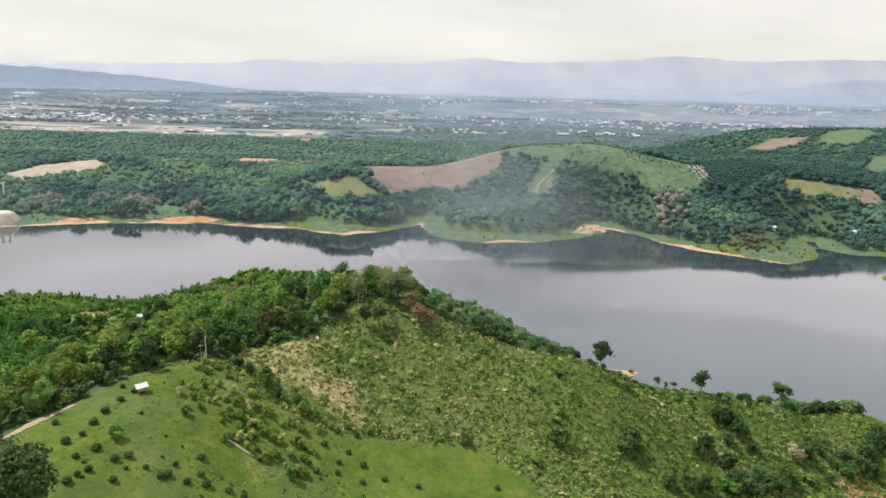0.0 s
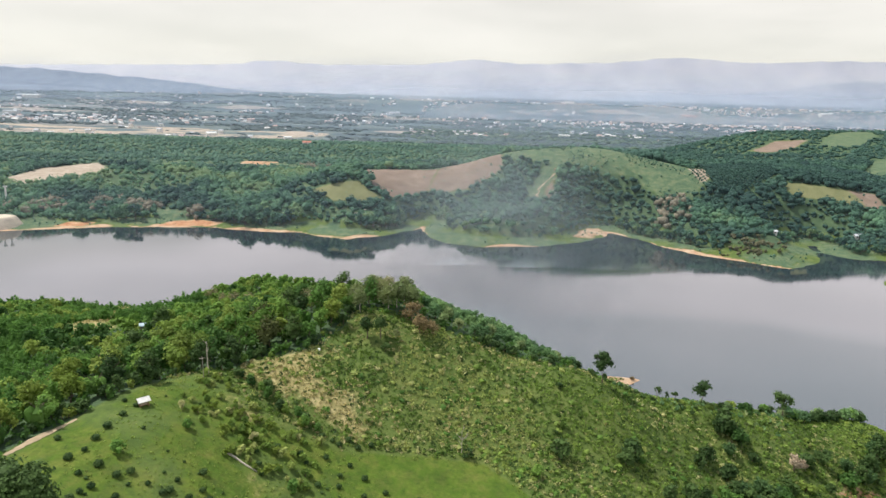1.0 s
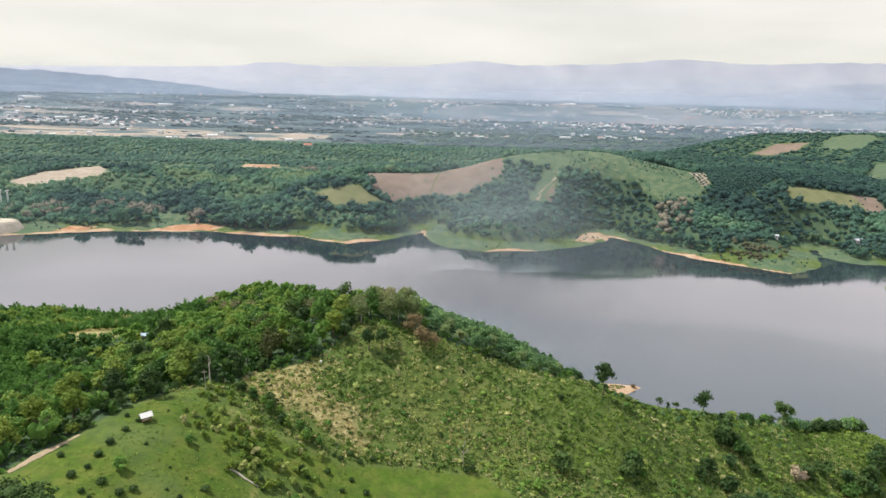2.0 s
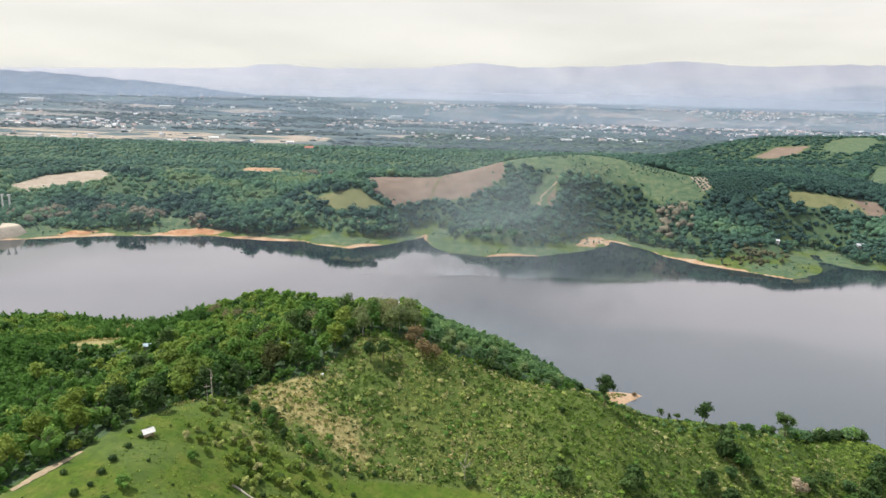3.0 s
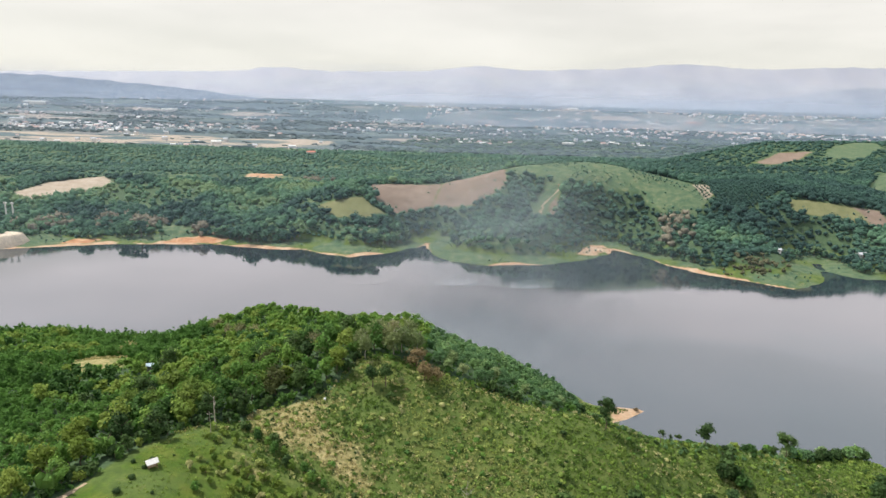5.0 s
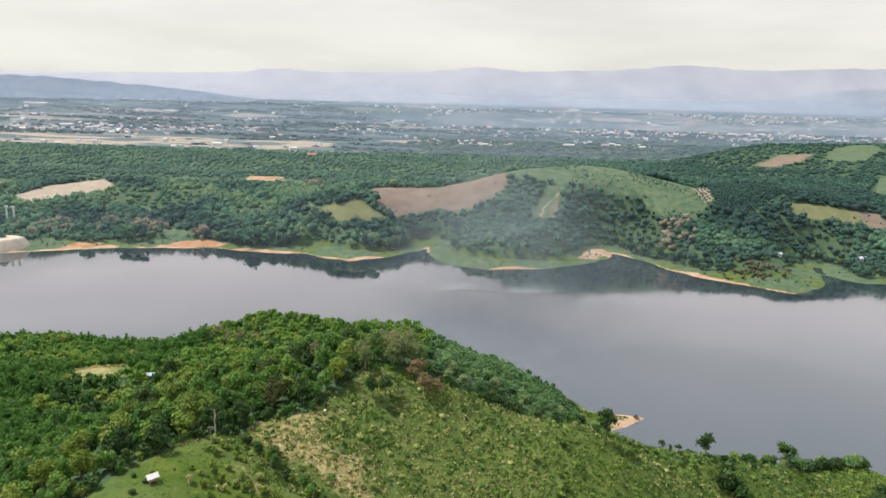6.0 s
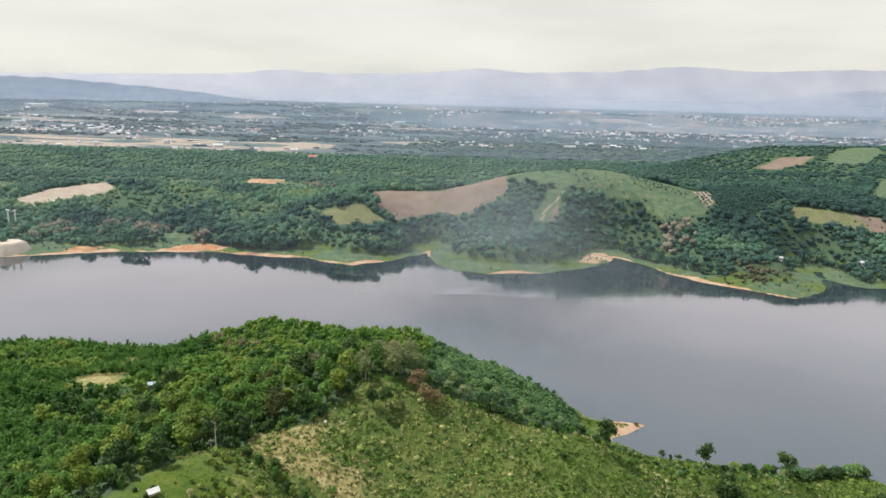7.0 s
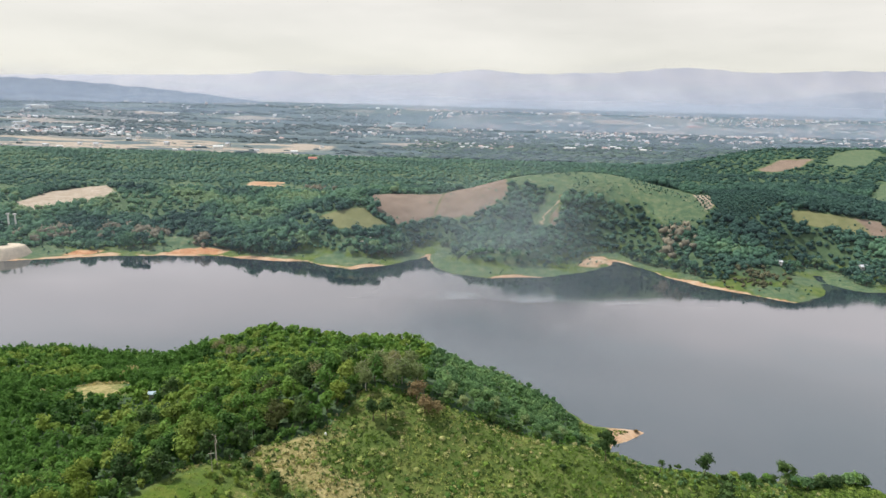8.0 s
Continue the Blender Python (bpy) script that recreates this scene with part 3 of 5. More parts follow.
    z = 60 + (crest(x) - 60) * up * (ridge * (1 - up) + up) + 5 * ripple(x, y, 70, seed) * up + 2.5 * ripple(x, y, 31, seed + 1) * up
    n, m = len(xs), len(ys)
    q = (np.arange(m - 1)[:, None] * n + np.arange(n - 1)[None]).ravel()
    ob = new(name, array_mesh(name, np.stack([x, y, z], 1), np.stack([q, q + 1, q + n + 1, q + n], 1), material, True))
    return tagged(ob, label, "mountain range", kind="structure")


def crest_of(base, slope, peaks):
    return lambda x: base + slope * x + sum(h * np.exp(-((x - c) / w) ** 2) for c, h, w in peaks)


mountain_range("mountain_range", "far mountain range painted pale lavender for haze", M_RANGE_FAR, 4500, 4900, -3900, 3900,
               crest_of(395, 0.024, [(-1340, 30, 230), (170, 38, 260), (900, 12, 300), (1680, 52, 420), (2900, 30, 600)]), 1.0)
mountain_range("mountain_range", "middle mountains behind the town, painted blue for haze", M_RANGE_MID, 4380, 4620, -1200, 3900,
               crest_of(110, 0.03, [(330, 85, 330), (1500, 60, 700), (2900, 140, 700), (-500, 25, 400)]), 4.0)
mountain_range("mountain_range", "wooded mountain flank sloping to the plain, painted blue for haze", M_RANGE_LEFT, 3900, 4400, -3900, -900,
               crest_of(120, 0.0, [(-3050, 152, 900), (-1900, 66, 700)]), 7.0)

# ---- plants ----
rng = np.random.default_rng(5)


def icosphere(level):
    bm = bmesh.new()
    bmesh.ops.create_icosphere(bm, subdivisions=level, radius=1)
    bm.verts.ensure_lookup_table()
    v = np.array([p.co[:] for p in bm.verts])
    f = np.array([[p.index for p in face.verts] for face in bm.faces])
    bm.free()
    return v, f


ICO1, ICO2 = icosphere(1), icosphere(2)


def leaves(centres, normals, sizes, r):
    """Small four-cornered leaf sprays, facing mostly along the normals."""
    n = normals + r.normal(0, 0.55, normals.shape)
    n /= np.linalg.norm(n, axis=1)[:, None] + 1e-9
    a = np.cross(n, r.normal(0, 1, n.shape))
    a /= np.linalg.norm(a, axis=1)[:, None] + 1e-9
    b = np.cross(n, a)
    s = sizes[:, None]
    corners = [centres + a * s, centres + b * s * 0.62 + n * s * 0.15, centres - a * s * 0.8, centres - b * s * 0.62 + n * s * 0.1]
    v = np.stack(corners, 1).reshape(-1, 3)
    return v, np.arange(len(v)).reshape(-1, 4)


def lump(r, level, centre, radius, rough=0.2):
    v, f = ICO2 if level == 2 else ICO1
    return centre + v * radius * (1 + r.normal(0, rough, (len(v), 1))), f


def crown(seed, wide, tall, base, clumps, sprays, size, core=0.62, droop=0.0, spread=1.0):
    """A crown of leafy clumps round a canopy centre: quads for sprays, triangles for the shaded inside."""
    r = np.random.default_rng(seed)
    cs, rs = [], []
    for _ in range(clumps):
        d = r.normal(0, 1, 3)
        d /= np.linalg.norm(d)
        k = r.uniform(0.35, 0.8) * spread
        cs.append((d[0] * wide * k, d[1] * wide * k, base + tall * (0.5 + 0.5 * d[2] * k * 1.05)))
        rs.append(r.uniform(0.22, 0.54) * min(wide, tall * 0.6))
    cs, rs = np.array(cs), np.array(rs)
    which = r.integers(0, clumps, sprays)
    d = r.normal(0, 1, (sprays, 3))
    d /= np.linalg.norm(d, axis=1)[:, None]
    d[:, 2] = np.abs(d[:, 2]) * np.where(r.random(sprays) < 0.8, 1, -1)
    at = cs[which] + d * (rs[which] * r.uniform(0.64, 1.22, sprays))[:, None] * (1, 1, 0.95)
    at[:, 2] -= droop * np.hypot(at[:, 0], at[:, 1])
    lv, lf = leaves(at, d + (0, 0, 0.35), size * r.uniform(0.6, 1.35, sprays), r)
    verts, tris, n = [lv], [], len(lv)
    for c, rad in zip(cs, rs):
        v, f = lump(r, 1, c, rad * core * 0.8 * np.array((1, 1, 0.9)), 0.28)
        verts.append(v)
        tris.append(f + n)
        n += len(v)
    return np.concatenate(verts), lf, np.concatenate(tris)


def trunk_bm(seed, tall, girth, limbs, reach, sides=6, lean_by=0.06):
    r = random.Random(seed)
    bm = bmesh.new()
    p, top = Vector((0, 0, -0.4)), []
    for j in range(4):
        q = Vector((r.uniform(-1, 1) * lean_by * tall, r.uniform(-1, 1) * lean_by * tall, tall * (j + 1) / 4))
        rod(bm, p, q, girth * (1 - 0.2 * j), girth * (0.8 - 0.2 * j) + 0.02, sides)
        p = q
        top.append(q)
    for j in range(limbs):
        s = top[r.choice((1, 2, 2, 3))] * r.uniform(0.85, 1.0)
        ang = j * math.tau / max(1, limbs) + r.uniform(-0.5, 0.5)
        e = s + Vector((math.cos(ang) * reach, math.sin(ang) * reach, reach * r.uniform(0.5, 1.1)))
        rod(bm, s, e, girth * 0.42, girth * 0.12, 5)
        e2 = e + Vector((math.cos(ang + 0.8) * reach * 0.4, math.sin(ang + 0.8) * reach * 0.4, reach * 0.4))
        rod(bm, s.lerp(e, 0.6), e2, girth * 0.22, girth * 0.07, 4)
    return bm


def bamboo_clump(seed, wide, tall, culms, sprays, size):
    """A feathery clump: arching culms, each with a plume of narrow sprays that thins towards its drooping tip."""
    r = np.random.default_rng(seed)
    ang, out = r.uniform(0, 6.28, culms), r.uniform(0.15, 1.0, culms) * wide
    high = tall * r.uniform(0.68, 1.08, culms) * (1.08 - 0.3 * out / wide)
    which, u = r.integers(0, culms, sprays), r.uniform(0.28, 1.0, sprays)
    reach = out[which] * (0.35 + 0.75 * u ** 2.2)
    puff = wide * (0.06 + 0.2 * np.sin(np.pi * np.clip((u - 0.1) / 0.92, 0, 1)))
    at = np.stack([np.cos(ang[which]) * reach, np.sin(ang[which]) * reach, high[which] * (u - 0.14 * u ** 5)], 1) + r.normal(0, 0.55, (sprays, 3)) * puff[:, None]
    d = np.stack([np.cos(ang[which]) * (0.25 + 0.7 * u), np.sin(ang[which]) * (0.25 + 0.7 * u), 1.1 - 1.1 * u], 1) + r.normal(0, 0.3, (sprays, 3))
    d /= np.linalg.norm(d, axis=1)[:, None]
    side = np.cross(d, r.normal(0, 1, d.shape))
    side /= np.linalg.norm(side, axis=1)[:, None] + 1e-9
    s = (size * r.uniform(0.6, 1.4, sprays))[:, None]
    lv = np.stack([at - d * s * 1.2, at + side * s * 0.42, at + d * s * 1.5, at - side * s * 0.42], 1).reshape(-1, 3)
    lf = np.arange(len(lv)).reshape(-1, 4)
    verts, tris, n = [lv], [], len(lv)
    for c in range(3):
        v, f = lump(r, 1, np.array((r.normal(0, wide * 0.25), r.normal(0, wide * 0.25), tall * 0.36)), np.array((wide * 0.34, wide * 0.34, tall * 0.26)))
        verts.append(v)
        tris.append(f + n)
        n += len(v)
    return np.concatenate(verts), lf, np.concatenate(tris)


def tree_thing(name, label, category, seed, trunk, leaf, leaf_mat, bark=None, group=""):
    base = tagged(new(name), label, category, group)
    part("trunk", trunk_bm(seed, **trunk), bark or M_BARK, base)
    v, q, t = bamboo_clump(seed, **leaf) if "culms" in leaf else crown(seed, **leaf)
    ob = new("crown", array_mesh("crown", v, [q, t], leaf_mat))
    ob.parent = base
    return base


def on_ground(x, y, sink=0.0):
    return float(height(np.array([x]), np.array([y]))[0]) - sink


def put(ob, x, y, scale=1.0, turn=None, sink=0.0, squash=1.0):
    ob.location = (x, y, on_ground(x, y, sink))
    ob.rotation_euler = (0, 0, random.uniform(0, 6.28) if turn is None else turn)
    ob.scale = (scale, scale, scale * squash)
    return ob


def copy_at(ob, x, y, scale=1.0, squash=1.0):
    c = copy_thing(ob, pose(0, 0, 0))
    return put(c, x, y, scale, None, 0.0, squash)


def joined(name, label, category, protos, places, material, smooth_shade=False, squash=1.0):
    """Many plants too far or too many to count, as one object. places: rows of x, y, z, scale, turn, prototype, tone."""
    vs, groups, tones, n = [], {}, [], 0
    for x, y, z, s, a, p, tone in places:
        v, faces = protos[int(p)]
        c, d = math.cos(a) * s, math.sin(a) * s
        w = np.empty((len(v), 3), np.float32)
        w[:, 0], w[:, 1], w[:, 2] = v[:, 0] * c - v[:, 1] * d + x, v[:, 0] * d + v[:, 1] * c + y, v[:, 2] * s * squash + z
        vs.append(w)
        tones.append(np.full(len(v), tone, np.float32))
        for f in faces:
            groups.setdefault(f.shape[1], []).append(f + n)
        n += len(v)
    me = array_mesh(name, np.concatenate(vs), [np.concatenate(g) for g in groups.values()], material, smooth_shade, np.concatenate(tones))
    if material in (M_FARTREE, M_HILLTREE):
        me.attributes.new("settled", "FLOAT", "POINT").data.foreach_set("value", np.ones(len(me.vertices), np.float32))
    return tagged(new(name, me), label, category, kind="stuff")


def scatter(x0, x1, y0, y1, step, jitter=0.42):
    x, y = np.meshgrid(np.arange(x0, x1, step), np.arange(y0, y1, step))
    x = x.ravel() + rng.uniform(-jitter, jitter, x.size) * step
    y = y.ravel() + rng.uniform(-jitter, jitter, y.size) * step
    return x, y


def rows_for(x, y, low, high, protos, sink=0.3, patch=30):
    n = len(x)
    tone = np.clip(0.45 + 0.4 * ripple(x, y, patch, 12) + rng.normal(0, 0.14, n), 0.01, 0.99)
    return np.stack([x, y, height(x, y) - sink, low + (high - low) * rng.random(n) ** 1.4, rng.uniform(0, 6.28, n), rng.integers(0, protos, n), tone], 1)


# near woodland: the trees closest to the field stand singly, the rest as one wood
WOOD_TREES = []
for k, (mat, wide, tall, base, label) in enumerate((
        (M_TREE, 2.9, 6.0, 0.9, "green broad-leaved tree at the edge of the wood"),
        (M_TREE, 3.3, 6.6, 1.3, "tall green broad-leaved tree in dense woodland"),
        (M_DARK, 2.6, 5.6, 0.6, "dark green bushy tree in dense woodland"),
        (M_YELLOW, 2.7, 6.0, 1.0, "yellow-green leafy tree at the wood's edge"),
        (M_TREE, 2.4, 4.4, 0.3, "small green tree among taller trees"),
        (M_BAMBOO, 2.4, 6.6, 0.6, "feathery light green bamboo clump on the slope"),
        (M_FLANK, 2.6, 5.0, 0.5, "small tree on the wood's lakeward flank, leaves tinted for smoke haze"))):
    WOOD_TREES.append(tree_thing("tree", label, "tree", 40 + k, dict(tall=base + tall * 0.55, girth=0.2, limbs=5, reach=wide * 0.55),
                                 dict(wide=wide * 1.15, tall=tall, culms=10, sprays=700, size=0.3) if mat is M_BAMBOO else
                                 dict(wide=wide, tall=tall, base=base, clumps=13, sprays=520, size=0.42), mat, group="woodland trees"))

# trees that stand out of the wood: x, y, scale
YELLOW_SPOTS = [(-76.5, 99, 0.95), (-77, 108, 1.0), (-76, 118, 1.1), (-71.5, 111.5, 0.9), (-29.2, 157, 1.0), (-60, 136, 0.7)]
OLIVE_SPOTS = [(-63.6, 142, 1.0), (-58, 160, 1.15), (-73, 144, 1.0), (-58.5, 145, 0.95), (-49, 151.5, 0.95), (-76, 162, 1.05), (-66, 152, 1.0), (-82, 152, 0.9)]
PALE_SPOTS = [(-102, 265, 1.1), (-88, 253, 1.0), (-91, 249, 0.9), (-80, 247, 1.0), (-39, 175, 0.9), (-35, 167, 0.8), (-95, 258, 0.9)]
RUSSET_SPOTS = [(-44, 150.8, 1.1), (-76, 151, 0.9), (-50, 166, 0.9)]
DARK_SPOTS = [(-86, 182, 1.25), (-83, 160, 1.1), (-68, 120.5, 0.9), (-49.5, 141.5, 0.9), (-62, 123, 0.9), (-37.6, 151.5, 0.95), (-56, 136.5, 0.85), (-44, 170, 1.1), (-30, 178, 1.1)]
SAGE_SPOTS = [(-20, 173, 1.25), (-22.5, 163, 1.0), (-13, 169.5, 1.15), (-15.2, 166, 1.05), (-11.5, 176.5, 1.2), (-8.6, 169.5, 1.05), (-17, 170, 1.15), (-24.5, 168, 0.95), (-12, 155, 0.42), (-16, 177, 1.1)]
RUST_SPOTS = [(-6.0, 159, 1.15), (-8.4, 163, 1.2), (-2.6, 160.5, 0.75)]
SPECIAL = PALE_SPOTS + YELLOW_SPOTS + OLIVE_SPOTS + RUSSET_SPOTS + DARK_SPOTS + SAGE_SPOTS + RUST_SPOTS


def taken(x, y):
    """Spots already held by one of the trees above, or kept open in front of the field trees."""
    near = np.zeros(np.shape(x), bool)
    for a, b, s in SPECIAL:
        near |= np.hypot(x - a, y - b) < 3.0 * s
    return near | (np.hypot(x + 17.5, y - 157) < 8) | (np.hypot(x + 7, y - 157) < 4)


wx, wy = scatter(-330, 60, 62, 326, 4.5)
keep = (inside_by(NEAR_WOOD, wx, wy) > 0.6) & ~taken(wx, wy) & (inside_by(WOOD_CLEARING, wx, wy) < -2) & (height(wx, wy) > 1.2) & (wx > -0.72 * wy - 16)
wx, wy = wx[keep], wy[keep]
edge = inside_by(NEAR_WOOD, wx, wy)
first = np.argsort(np.hypot(wx + 30, wy - 120) + 0.6 * edge)[:290]
mask = np.zeros(len(wx), bool)
mask[first] = True
used = set()
for x, y in zip(wx[mask], wy[mask]):
    bamboo = x < -75 - 0.2 * (y - 100) and ripple(np.array(x), np.array(y), 30, 2) > -0.3
    p = 5 if bamboo and random.random() < 0.8 else 6 if x > -8 + random.uniform(-4, 4) and y > 150 else random.choices(range(6), (5, 4, 2.5, 0.8, 4, 2.5))[0]
    s = random.uniform(0.7, 1.1) * (0.6 if inside_by(NEAR_WOOD, np.array(x), np.array(y)) < 3 or x > 15 else 0.8 if p == 6 else 1)
    if p in used:
        copy_at(WOOD_TREES[p], float(x), float(y), s)
    else:
        put(WOOD_TREES[p], float(x), float(y), s)
        used.add(p)
WOOD_PROTOS = []
for k, (wide, tall, base) in enumerate(((2.9, 6.0, 1.0), (3.3, 6.6, 1.2), (2.4, 5.0, 0.8), (2.7, 6.8, 0.9), (2.2, 4.6, 0.6))):
    v, q, t = crown(80 + k, wide, tall, base, 7, 130, 0.66)
    WOOD_PROTOS.append((v, [q, t]))
BAMBOO_PROTOS = []
for k in range(5):
    v, q, t = bamboo_clump(95 + k, 2.6 - 0.12 * k, 6.4 + 0.4 * k, 8, 190, 0.42)
    BAMBOO_PROTOS.append((v, [q, t]))
rest = ~mask
flank = (wx > -8) & (wy > 150)
joined("woodland", "woodland on the flank above the lake, leaves tinted for smoke haze", "woodland", WOOD_PROTOS, rows_for(wx[rest & flank], wy[rest & flank], 0.55, 0.9, 5), M_FLANK)
rest &= ~flank
is_bamboo = (wx < -75 - 0.2 * (wy - 100)) & (ripple(wx, wy, 30, 2) > -0.3)
joined("woodland", "dense green mixed woodland covering the lakeside hill", "woodland", WOOD_PROTOS, rows_for(wx[rest & ~is_bamboo], wy[rest & ~is_bamboo], 0.75, 1.15, 5), M_TREE)
bx, by = scatter(-330, -60, 70, 326, 3.4, 0.5)
keep = (inside_by(NEAR_WOOD, bx, by) > 1) & ~taken(bx, by) & (inside_by(WOOD_CLEARING, bx, by) < -1) & (height(bx, by) > 1.2) & (bx > -0.72 * by - 12) & (bx < -75 - 0.2 * (by - 100)) & (ripple(bx, by, 30, 2) > -0.35)
clump_rows = rows_for(bx[keep], by[keep], 0.6, 1.0, 5, 0.3, 22)
clump_rows[:, 3] *= 1 + 0.35 * smooth((clump_rows[:, 1] - 240) / 25)
joined("bamboo_thicket", "light green bamboo thicket on the hillside", "bamboo", BAMBOO_PROTOS, clump_rows, M_BAMBOO)

# woods of the far shore and beyond
FAR_PROTOS, PLAIN_PROTOS, BELT_PROTOS = [], [], []
for k in range(8):
    r = np.random.default_rng(200 + k)
    bits, tris, count = [], [], 0
    for j in range(4):
        a, o = j * 1.57 + r.uniform(-0.4, 0.4), r.uniform(0.6, 1.7)
        w = r.uniform(1.5, 2.3)
        bv, bf = lump(r, 1, np.array((math.cos(a) * o, math.sin(a) * o, r.uniform(2.4, 4.9))), np.array((w, w, w * r.uniform(0.9, 1.35))), 0.16)
        bits.append(bv)
        tris.append(bf + count)
        count += len(bv)
    v, f = np.concatenate(bits), np.concatenate(tris)
    d = r.normal(0, 1, (9, 3))
    d /= np.linalg.norm(d, axis=1)[:, None]
    d[:, 2] = np.abs(d[:, 2])
    lv, lf = leaves(np.array((0, 0, 3.8)) + d * (3.1, 3.1, 3.5) * r.uniform(0.9, 1.15, (9, 1)), d, r.uniform(0.6, 1.1, 9), r)
    FAR_PROTOS.append((np.concatenate([v, lv]), [f, lf + len(v)]))
    va, fa = lump(r, 1, np.array((-1.6, 0.8, 3.0)), np.array((3.2, 3.2, 3.2)), 0.22)
    vb, fb = lump(r, 1, np.array((1.8, -0.9, 3.9)), np.array((2.8, 2.8, 3.4)), 0.22)
    v, f = np.concatenate([va, vb]), np.concatenate([fa, fb + len(va)])
    lv, lf = leaves(np.array((0, 0, 3.8)) + d[:3] * (4.2, 4.2, 4.0), d[:3], r.uniform(0.9, 1.6, 3), r)
    PLAIN_PROTOS.append((np.concatenate([v, lv]), [f, lf + len(v)]))
    v, f = lump(r, 1, np.array((0, 0, 3.4)), np.array((4.2, 4.2, 3.8)), 0.26)
    BELT_PROTOS.append((v, [f]))


def far_open(x, y):
    return np.maximum.reduce([inside_by(p, x, y) for p in (PALE_FIELD, OLIVE_FIELD, BROWN_FIELD, TAN_FIELD, HILL_GRASS, TERRACES, EAST_FIELD, PLOUGH, GREEN_FIELD, GREEN_STRIP, SMALL_CUT, PATH_CUT)])


fx, fy = scatter(-520, 640, 500, 790, 4.9, 0.5)
inland = inside_by(NORTH_LAND, fx, fy)
PENINSULA = [(248, 466), (300, 490), (316, 520), (296, 538), (262, 533), (214, 508)]
keep = (inside_by(PENINSULA, fx, fy) < 0) & (inland > 20 - 6 * smooth((fx - 140) / 40) + 8 * ripple(fx, fy, 40, 6)) & (far_open(fx, fy) < -1) & (np.abs(fx) < 0.72 * fy + 30)
keep &= rng.random(len(fx)) > np.maximum(thinness(fx, fy) * 0.93, 0.6 * (inside_by(BRUSH, fx, fy) > 0))
PLANTATION = [(272, 694), (300, 716), (345, 700), (335, 650), (300, 622), (262, 622)]
def sunny(x, y):
    """Lighter olive stands within the far woods."""
    return sum(np.exp(-((x - a) / w) ** 2 - ((y - b) / d) ** 2) for a, b, w, d in ((-345, 705, 62, 45), (-157, 765, 55, 40), (-230, 700, 40, 35), (-70, 575, 26, 16), (420, 560, 45, 20), (240, 560, 30, 14)))


planted = (inside_by(PLANTATION, fx, fy) > 0) | (inside_by(TREE_ROW, fx, fy) > 0)
spots = rows_for(fx[keep & ~planted], fy[keep & ~planted], 0.6, 1.55, 8, 0.9, 38)
low = (inside_by(NORTH_LAND, spots[:, 0], spots[:, 1]) < 45) | (inside_by(BRUSH, spots[:, 0], spots[:, 1]) > 0)
spots[low, 3] *= 0.8
spots[:, 6] = np.clip((spots[:, 6] + 0.34 * ripple(spots[:, 0], spots[:, 1], 75, 9)) * (1 - 0.5 * smooth((spots[:, 0] - 130) / 130)) + 0.5 * sunny(spots[:, 0], spots[:, 1]), 0.01, 0.99)
spots[::23, 3] *= 1.45
front = inside_by(NORTH_LAND, spots[:, 0], spots[:, 1])
near_row = np.argsort(front + 0.02 * np.abs(spots[:, 0]))[:260]
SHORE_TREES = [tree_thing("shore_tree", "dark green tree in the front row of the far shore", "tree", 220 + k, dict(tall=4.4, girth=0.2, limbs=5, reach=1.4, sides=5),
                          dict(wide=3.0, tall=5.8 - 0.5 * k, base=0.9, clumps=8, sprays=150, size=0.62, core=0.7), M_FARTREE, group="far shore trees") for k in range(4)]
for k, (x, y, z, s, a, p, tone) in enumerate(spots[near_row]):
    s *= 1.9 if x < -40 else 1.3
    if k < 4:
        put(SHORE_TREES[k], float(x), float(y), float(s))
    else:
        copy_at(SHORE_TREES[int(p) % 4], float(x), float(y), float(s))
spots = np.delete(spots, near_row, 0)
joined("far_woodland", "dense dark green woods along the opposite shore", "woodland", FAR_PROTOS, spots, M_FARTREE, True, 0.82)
px, py = scatter(255, 455, 615, 720, 4.2, 0.12)
keep = (inside_by(PLANTATION, px, py) > 0) | (inside_by(TREE_ROW, px, py) > 0)
spots = rows_for(px[keep], py[keep], 0.55, 0.8, 8)
spots[:, 6] *= 0.25
spots[inside_by(TREE_ROW, spots[:, 0], spots[:, 1]) > 0, 3] *= 1.7
joined("tree_plantation", "dark green tree plantation in close rows", "plantation", FAR_PROTOS, spots, M_FARTREE)
px, py = scatter(250, 288, 626, 690, 5.2, 0.08)
keep = inside_by(TERRACES, px, py) > 0
joined("terrace_trees", "dark round fruit trees on bare terraced soil", "fruit trees", FAR_PROTOS, rows_for(px[keep], py[keep], 0.3, 0.42, 8), M_FARTREE)
px, py = scatter(-140, 430, 590, 760, 4.2, 0.5)
keep = (far_open(px, py) > 1) & (rng.random(len(px)) < 0.04 + 0.9 * (inside_by(HILL_GRASS, px, py) > 0) * smooth((ripple(px, py, 25, 5) + 0.25) * 2))
joined("hill_bushes", "scattered small bushes on the grassy hillside", "bushes", FAR_PROTOS, rows_for(px[keep], py[keep], 0.1, 0.42, 8, 0.2), M_HILLTREE, True)
px, py = scatter(-520, 480, 480, 640, 3.6)
inland = inside_by(NORTH_LAND, px, py)
keep = (inland > 7) & (inland < 34) & (rng.random(len(px)) < 0.16 + 0.3 * ripple(px, py, 30, 9)) & (far_open(px, py) < 0)
joined("bank_bushes", "low green bushes along the grassy shore", "bushes", FAR_PROTOS, rows_for(px[keep], py[keep], 0.07, 0.34, 8, 0.2), M_HILLTREE, True)
